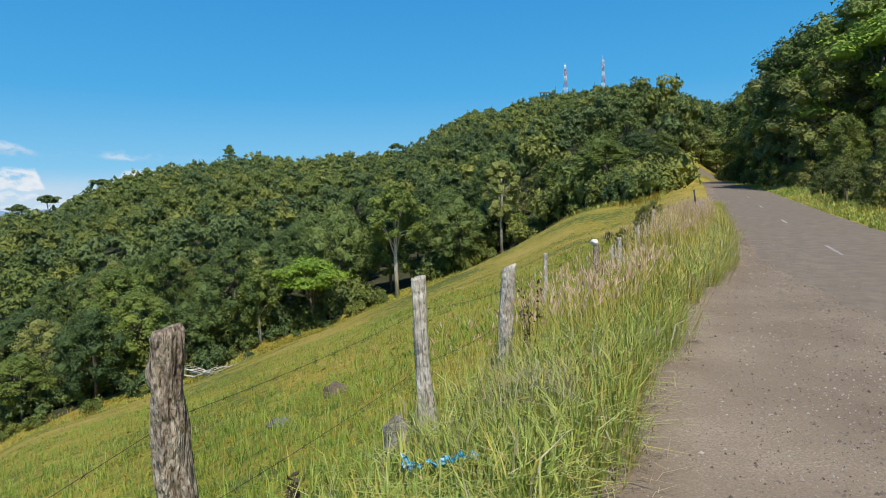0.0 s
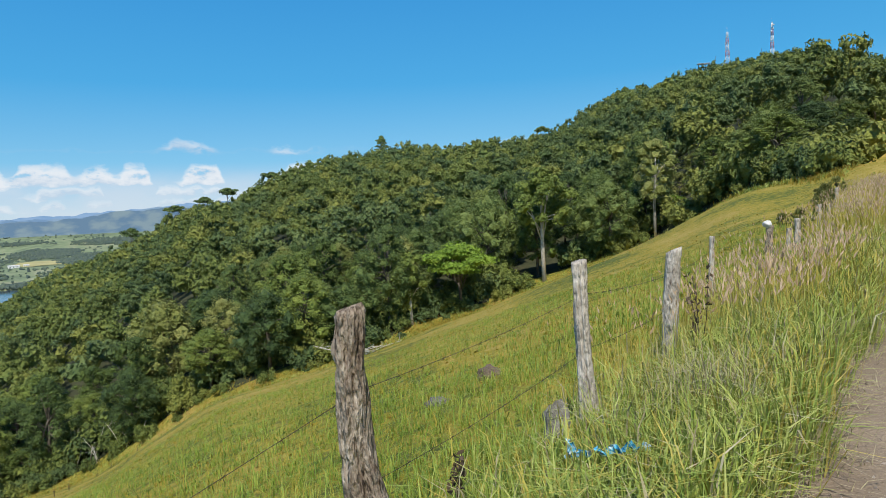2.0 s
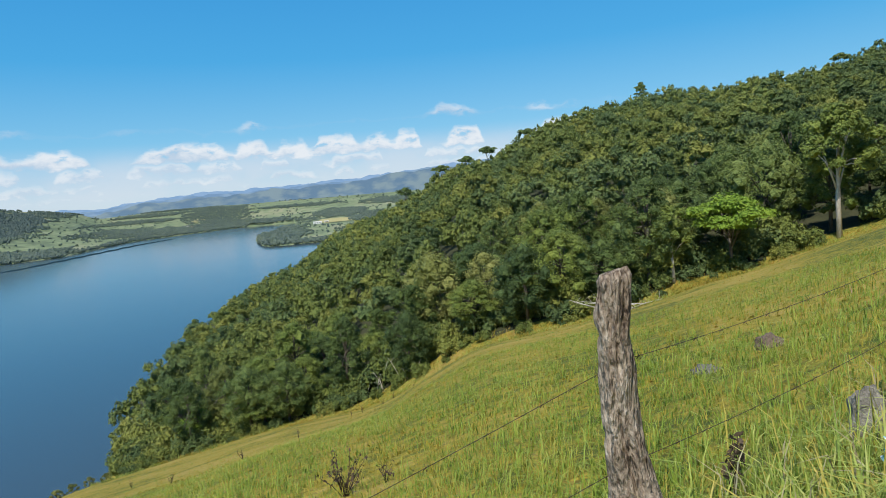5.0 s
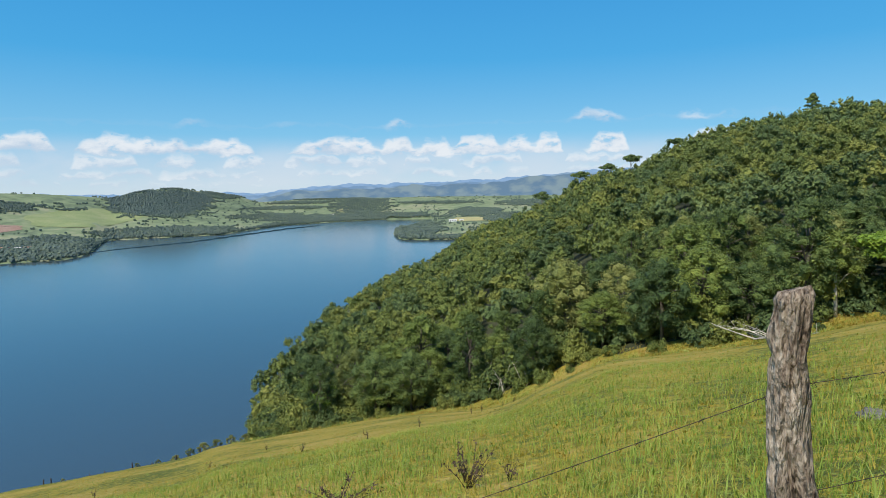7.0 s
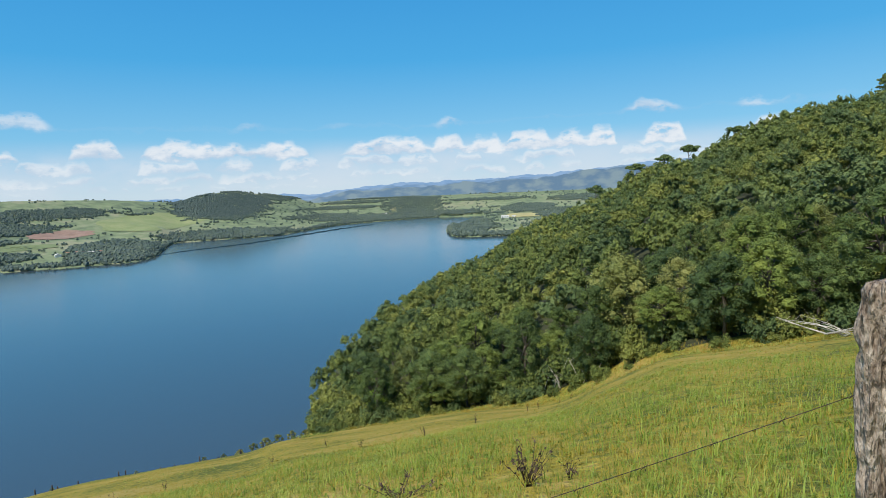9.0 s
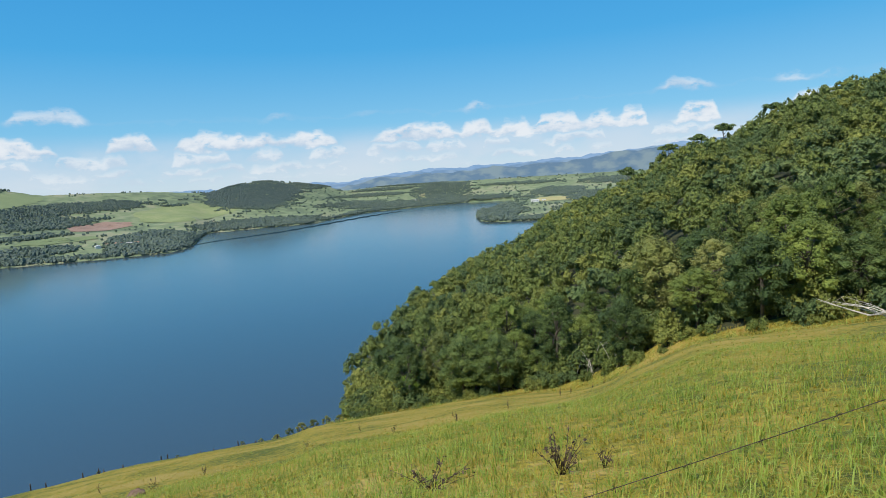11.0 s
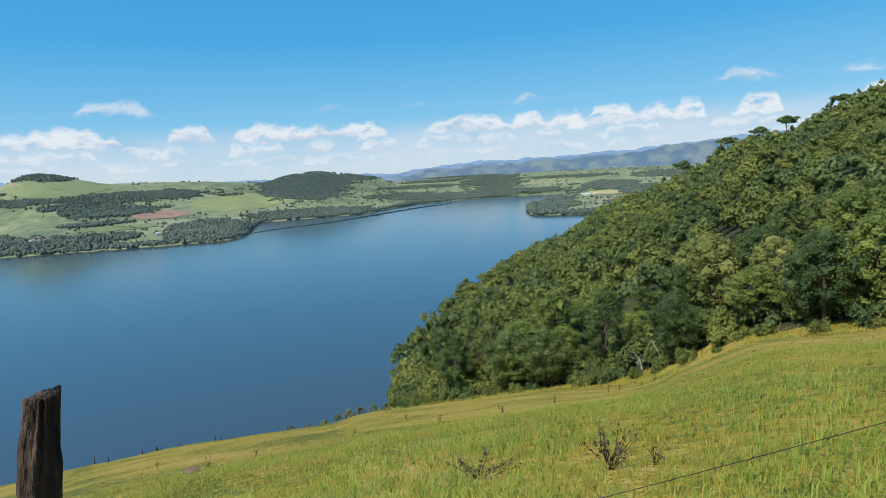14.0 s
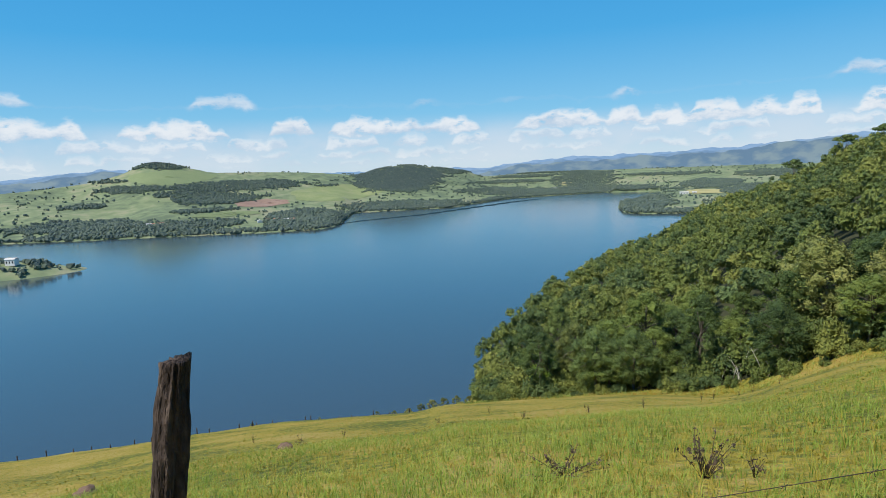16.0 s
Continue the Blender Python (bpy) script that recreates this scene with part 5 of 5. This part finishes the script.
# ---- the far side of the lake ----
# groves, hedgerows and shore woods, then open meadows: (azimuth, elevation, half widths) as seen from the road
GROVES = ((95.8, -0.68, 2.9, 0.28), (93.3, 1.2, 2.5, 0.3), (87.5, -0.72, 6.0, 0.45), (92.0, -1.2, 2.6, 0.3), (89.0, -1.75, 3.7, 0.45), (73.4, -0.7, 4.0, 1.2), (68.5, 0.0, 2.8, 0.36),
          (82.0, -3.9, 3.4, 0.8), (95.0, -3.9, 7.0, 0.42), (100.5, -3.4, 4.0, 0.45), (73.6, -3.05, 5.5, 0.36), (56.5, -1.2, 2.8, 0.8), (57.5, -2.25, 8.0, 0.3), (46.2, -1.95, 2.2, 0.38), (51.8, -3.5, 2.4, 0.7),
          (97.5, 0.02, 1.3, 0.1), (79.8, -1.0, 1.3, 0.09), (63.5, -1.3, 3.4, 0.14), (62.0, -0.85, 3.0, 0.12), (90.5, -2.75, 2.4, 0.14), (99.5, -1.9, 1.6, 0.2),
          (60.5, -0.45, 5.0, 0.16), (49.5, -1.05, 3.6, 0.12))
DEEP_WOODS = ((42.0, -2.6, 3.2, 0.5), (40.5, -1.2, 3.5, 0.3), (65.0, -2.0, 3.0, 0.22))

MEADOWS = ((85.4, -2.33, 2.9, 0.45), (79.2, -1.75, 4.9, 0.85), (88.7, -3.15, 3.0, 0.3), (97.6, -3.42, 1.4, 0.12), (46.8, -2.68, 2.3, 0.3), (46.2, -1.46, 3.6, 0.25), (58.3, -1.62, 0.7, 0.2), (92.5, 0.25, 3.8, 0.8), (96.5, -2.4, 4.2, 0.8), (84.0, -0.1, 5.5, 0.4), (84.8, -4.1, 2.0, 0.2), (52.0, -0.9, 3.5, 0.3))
BLUNT = (np.array([(math.cos(a) * q, math.sin(a) * q, h) for q, h, o in ((0.95, -0.5, 0.0), (0.72, 0.55, 1.047)) for a in (o, o + 2.094, o + 4.189)]),
         np.array([(0, 1, 3), (1, 4, 3), (1, 2, 4), (2, 5, 4), (2, 0, 5), (0, 3, 5), (3, 4, 5)]))


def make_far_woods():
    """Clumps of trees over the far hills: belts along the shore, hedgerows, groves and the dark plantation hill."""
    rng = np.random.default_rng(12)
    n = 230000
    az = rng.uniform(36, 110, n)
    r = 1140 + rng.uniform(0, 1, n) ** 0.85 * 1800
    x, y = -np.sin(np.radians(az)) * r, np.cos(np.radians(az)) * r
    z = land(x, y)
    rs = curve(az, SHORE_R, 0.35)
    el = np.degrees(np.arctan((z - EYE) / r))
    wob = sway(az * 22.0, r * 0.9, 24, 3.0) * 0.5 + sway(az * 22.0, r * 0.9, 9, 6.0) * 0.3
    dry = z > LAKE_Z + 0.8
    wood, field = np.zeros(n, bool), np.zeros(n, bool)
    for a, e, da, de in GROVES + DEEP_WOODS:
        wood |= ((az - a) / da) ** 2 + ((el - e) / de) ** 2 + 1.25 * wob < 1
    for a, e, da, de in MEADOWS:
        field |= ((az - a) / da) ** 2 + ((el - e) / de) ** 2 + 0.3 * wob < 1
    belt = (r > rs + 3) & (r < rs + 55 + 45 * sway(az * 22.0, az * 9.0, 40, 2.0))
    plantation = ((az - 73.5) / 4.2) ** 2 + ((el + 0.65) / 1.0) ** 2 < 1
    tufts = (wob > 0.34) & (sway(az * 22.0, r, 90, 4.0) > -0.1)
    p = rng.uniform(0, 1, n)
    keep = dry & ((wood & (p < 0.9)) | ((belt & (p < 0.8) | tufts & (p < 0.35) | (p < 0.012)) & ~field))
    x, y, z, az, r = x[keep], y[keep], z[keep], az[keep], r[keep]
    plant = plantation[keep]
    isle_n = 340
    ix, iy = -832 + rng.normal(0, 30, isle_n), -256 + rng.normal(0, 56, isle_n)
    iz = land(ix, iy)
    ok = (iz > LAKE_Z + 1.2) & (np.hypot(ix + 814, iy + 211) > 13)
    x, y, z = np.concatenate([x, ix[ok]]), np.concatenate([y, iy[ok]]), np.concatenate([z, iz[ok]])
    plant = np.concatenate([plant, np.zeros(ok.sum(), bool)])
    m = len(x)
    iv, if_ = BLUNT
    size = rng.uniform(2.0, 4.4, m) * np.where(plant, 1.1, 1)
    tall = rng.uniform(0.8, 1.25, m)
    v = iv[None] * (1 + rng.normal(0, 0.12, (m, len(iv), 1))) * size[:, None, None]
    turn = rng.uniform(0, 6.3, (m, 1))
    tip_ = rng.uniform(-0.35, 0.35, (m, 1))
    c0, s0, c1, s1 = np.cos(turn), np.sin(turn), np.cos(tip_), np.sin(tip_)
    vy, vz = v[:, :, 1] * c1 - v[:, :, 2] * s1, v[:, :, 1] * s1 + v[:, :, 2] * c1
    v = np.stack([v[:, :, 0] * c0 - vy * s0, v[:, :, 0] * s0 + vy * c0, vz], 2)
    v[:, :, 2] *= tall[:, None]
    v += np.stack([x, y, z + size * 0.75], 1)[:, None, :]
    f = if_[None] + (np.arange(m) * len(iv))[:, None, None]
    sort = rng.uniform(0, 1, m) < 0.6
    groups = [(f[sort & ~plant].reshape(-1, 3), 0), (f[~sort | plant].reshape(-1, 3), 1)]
    me = fast_mesh("far_woods", v.reshape(-1, 3), groups, [M_HAZY_WOOD, M_HAZY_WOOD_DARK])
    tagged(new("far_woods", me), "hazy dark green groves, hedgerows and shore woods beyond the lake", "woodland", kind="stuff")


# leaf colours lightened and blued, so distance haze is painted into both
M_HAZY_WOOD = mat("hazy_wood_leaf", [(0.075, 0.106, 0.078), (0.106, 0.140, 0.098), (0.136, 0.170, 0.115)], 0.02, 0.2, 0.8, 0, per_island=0.4, coords="World", contrast=(0.2, 0.8))
M_HAZY_WOOD_DARK = mat("hazy_wood_leaf_dark", [(0.064, 0.096, 0.088), (0.086, 0.120, 0.102), (0.110, 0.142, 0.114)], 0.02, 0.2, 0.8, 0, per_island=0.4, coords="World", contrast=(0.2, 0.8))
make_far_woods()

M_WALL = mat("white_wall", [(0.68, 0.66, 0.62), (0.80, 0.79, 0.76)], 0.5, 4, 0.8, 0)
M_ROOF = mat("tile_roof", [(0.26, 0.14, 0.09), (0.40, 0.24, 0.16)], 0.5, 4, 0.85, 0)
M_ROOF_PALE = mat("pale_roof", [(0.48, 0.46, 0.43), (0.66, 0.64, 0.60)], 0.5, 4, 0.8, 0)
M_PANE = mat("dark_pane", [(0.02, 0.025, 0.03), (0.05, 0.06, 0.07)], 1, 4, 0.15, 0)


def make_house(x, y, sx, sy, h, turn, roof, label):
    house = new("house")
    house.matrix_basis = Matrix.Translation((x, y, hgt(x, y) - 0.3)) @ Matrix.Rotation(turn, 4, "Z")
    bm = bmesh.new()
    box(bm, sx, sy, h + 0.3, 0, 0, h / 2)
    part("wall", bm_mesh("wall", bm, M_WALL, False), house)
    bm = bmesh.new()
    ov, rise = 0.6, sy * 0.22
    a = [bm.verts.new(p) for p in ((-sx / 2 - ov, -sy / 2 - ov, h), (sx / 2 + ov, -sy / 2 - ov, h), (sx / 2 + ov, sy / 2 + ov, h), (-sx / 2 - ov, sy / 2 + ov, h), (-sx / 2 - ov, 0, h + rise), (sx / 2 + ov, 0, h + rise))]
    for q in ((0, 1, 5, 4), (2, 3, 4, 5), (0, 4, 3), (1, 2, 5), (3, 2, 1, 0)):
        bm.faces.new([a[k] for k in q])
    part("roof", bm_mesh("roof", bm, roof, False), house)
    for k in range(3):
        for side in (-1, 1):
            bm = bmesh.new()
            box(bm, sx * 0.12, 0.12, h * 0.35, (k - 1) * sx * 0.3, side * (sy / 2 + 0.03), h * 0.55)
            part("window", bm_mesh("window", bm, M_PANE, False), house)
    return tagged(house, label, "house", "lakeside houses")


make_house(-818, -213, 11, 8, 7, 1.2, M_ROOF_PALE, "white two-storey building on the wooded point")
make_house(*spot(48.3, -2.82, 1300), 24, 10, 5.5, 0.8, M_ROOF_PALE, "long white farmhouse in a field on the headland")
make_house(*spot(47.5, -2.78, 1300), 12, 8, 4.5, 0.8, M_ROOF_PALE, "small white farm building beside the farmhouse")
for k, (az, el, sx) in enumerate(((86.0, -4.0, 15), (85.3, -3.95, 11), (84.5, -3.92, 13), (83.7, -3.96, 10), (83.1, -3.97, 11), (94.4, -3.74, 12), (94.9, -3.68, 10), (93.9, -3.7, 9), (58.8, -2.14, 16), (59.3, -2.1, 13))):
    make_house(*spot(az, el), sx, sx * 0.65, 4.2, 0.4 * k, M_ROOF if k % 3 else M_ROOF_PALE, "small pale house with a tiled roof by the far shore")


def patch(name, label, az, el, da, de, colors, seed, lift=1.0):
    """A field of another colour, draped over the far ground."""
    rr = random.Random(seed)
    m = mat("field_soil", colors, 0.02, 0.2, 0.95, 0, coords="World")
    n, k = 40, 8
    verts, faces = [], []
    wob = [rr.uniform(0.8, 1.15) for _ in range(n)]
    for i in range(n):
        a = 2 * math.pi * i / n
        for j in range(k + 1):
            t = j / k * (wob[i] + wob[i - 1] + wob[(i + 1) % n]) / 3
            x, y = spot(az + da * math.cos(a) * t, el + de * math.sin(a) * t)
            verts.append((x, y, hgt(x, y) + lift))
    for i in range(n):
        q = (i + 1) % n
        for j in range(k):
            faces.append((i * (k + 1) + j, q * (k + 1) + j, q * (k + 1) + j + 1, i * (k + 1) + j + 1))
    return tagged(new(name, mesh_from(name, verts, faces, m, True)), label, "field", kind="structure")


patch("ploughed_field", "reddish-brown ploughed field on the far slope", 85.6, -2.33, 2.4, 0.34, [(0.24, 0.155, 0.11), (0.29, 0.19, 0.14), (0.33, 0.23, 0.17)], 1)
patch("hay_field", "pale straw-coloured field on the headland", 46.6, -2.65, 1.8, 0.2, [(0.34, 0.31, 0.13), (0.44, 0.39, 0.18)], 2, 1.5)
patch("green_field", "smooth bright green field on the far slope", 79.2, -1.7, 4.3, 0.7, [(0.18, 0.225, 0.09), (0.225, 0.265, 0.11), (0.28, 0.29, 0.14)], 3)
patch("green_field", "smooth green meadow above the far shore", 88.7, -3.15, 2.8, 0.22, [(0.16, 0.205, 0.09), (0.20, 0.245, 0.11)], 4)
patch("green_field", "light green pasture on the table hill's flank", 92.6, 0.2, 3.3, 0.6, [(0.175, 0.22, 0.10), (0.215, 0.26, 0.12)], 5)
patch("hay_field", "small yellowish field by the far shore", 58.3, -1.62, 0.6, 0.14, [(0.34, 0.31, 0.13), (0.44, 0.39, 0.18)], 6, 1.5)


def haze_glow_material(dark, light):
    m = bpy.data.materials.new("range_haze_glow")
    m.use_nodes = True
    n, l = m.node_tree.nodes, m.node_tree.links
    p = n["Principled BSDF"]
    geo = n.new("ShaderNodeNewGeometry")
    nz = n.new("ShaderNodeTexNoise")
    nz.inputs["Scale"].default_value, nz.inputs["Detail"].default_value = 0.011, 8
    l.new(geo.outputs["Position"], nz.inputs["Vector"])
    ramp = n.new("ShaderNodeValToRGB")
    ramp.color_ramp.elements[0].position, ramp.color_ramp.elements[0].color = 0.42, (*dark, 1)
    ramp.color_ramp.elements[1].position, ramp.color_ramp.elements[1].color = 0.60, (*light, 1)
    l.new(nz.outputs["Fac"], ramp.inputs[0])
    # aerial haze put into the surface: a bluish emission over a near-black base
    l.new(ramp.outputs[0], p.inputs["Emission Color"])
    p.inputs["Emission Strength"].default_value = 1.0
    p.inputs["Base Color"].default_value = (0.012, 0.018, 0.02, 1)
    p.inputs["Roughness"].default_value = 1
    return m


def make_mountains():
    """Mountain ranges on the horizon, far behind everything, their blue haze painted as glow."""
    tints = (haze_glow_material((0.190, 0.335, 0.560), (0.235, 0.380, 0.600)), haze_glow_material((0.150, 0.270, 0.450), (0.225, 0.345, 0.500)), haze_glow_material((0.105, 0.195, 0.305), (0.205, 0.290, 0.340)))
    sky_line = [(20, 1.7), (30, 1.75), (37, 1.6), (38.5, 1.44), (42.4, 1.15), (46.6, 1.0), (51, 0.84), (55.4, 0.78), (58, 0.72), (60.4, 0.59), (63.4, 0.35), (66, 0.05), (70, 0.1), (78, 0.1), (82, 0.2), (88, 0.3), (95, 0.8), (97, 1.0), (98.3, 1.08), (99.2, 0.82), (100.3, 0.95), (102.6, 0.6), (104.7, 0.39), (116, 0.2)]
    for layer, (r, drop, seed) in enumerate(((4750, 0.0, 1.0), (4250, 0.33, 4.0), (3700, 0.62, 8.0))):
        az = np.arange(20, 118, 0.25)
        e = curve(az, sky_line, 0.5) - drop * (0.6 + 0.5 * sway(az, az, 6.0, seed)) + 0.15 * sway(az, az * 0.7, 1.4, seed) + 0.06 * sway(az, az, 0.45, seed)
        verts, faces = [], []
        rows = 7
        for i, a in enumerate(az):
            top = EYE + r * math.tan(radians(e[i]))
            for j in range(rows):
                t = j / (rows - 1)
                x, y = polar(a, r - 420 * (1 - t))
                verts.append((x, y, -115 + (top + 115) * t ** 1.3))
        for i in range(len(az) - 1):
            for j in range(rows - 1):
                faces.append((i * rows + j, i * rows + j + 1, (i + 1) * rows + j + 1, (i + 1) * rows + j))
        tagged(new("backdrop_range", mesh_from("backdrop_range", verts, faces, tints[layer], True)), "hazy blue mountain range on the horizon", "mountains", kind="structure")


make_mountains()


def make_streak():
    """The dark, wind-ruffled line across the water off the wooded point."""
    m = bpy.data.materials.new("ruffled_water")
    m.use_nodes = True
    p = m.node_tree.nodes["Principled BSDF"]
    p.inputs["Base Color"].default_value = (0.020, 0.045, 0.060, 1)
    p.inputs["Roughness"].default_value = 1.0
    p.inputs["Specular IOR Level"].default_value = 0.0
    verts, faces = [], []
    line = ((79.0, -4.5, 6), (77.0, -4.32, 13), (71.4, -4.0, 18), (67.0, -3.55, 22), (63.3, -3.15, 24), (60.5, -2.92, 14))
    a = [polar(az, (EYE - LAKE_Z) / math.tan(radians(-el))) for az, el, w in line]
    b = [w for az, el, w in line]
    n = 60
    for i in range(n + 1):
        t = i / n * (len(a) - 1)
        x, y = np.interp(t, range(len(a)), [q[0] for q in a]), np.interp(t, range(len(a)), [q[1] for q in a])
        h = np.interp(t, range(len(a)), b) * (0.8 + 0.3 * math.sin(i * 1.7))
        verts += [(x - h, y, LAKE_Z + 0.06), (x + h, y, LAKE_Z + 0.06)]
    for i in range(n):
        faces.append((2 * i, 2 * i + 1, 2 * i + 3, 2 * i + 2))
    tagged(new("water_streak", mesh_from("water_streak", verts, faces, m)), "dark ruffled line across the calm water", "lake", kind="structure")


make_streak()
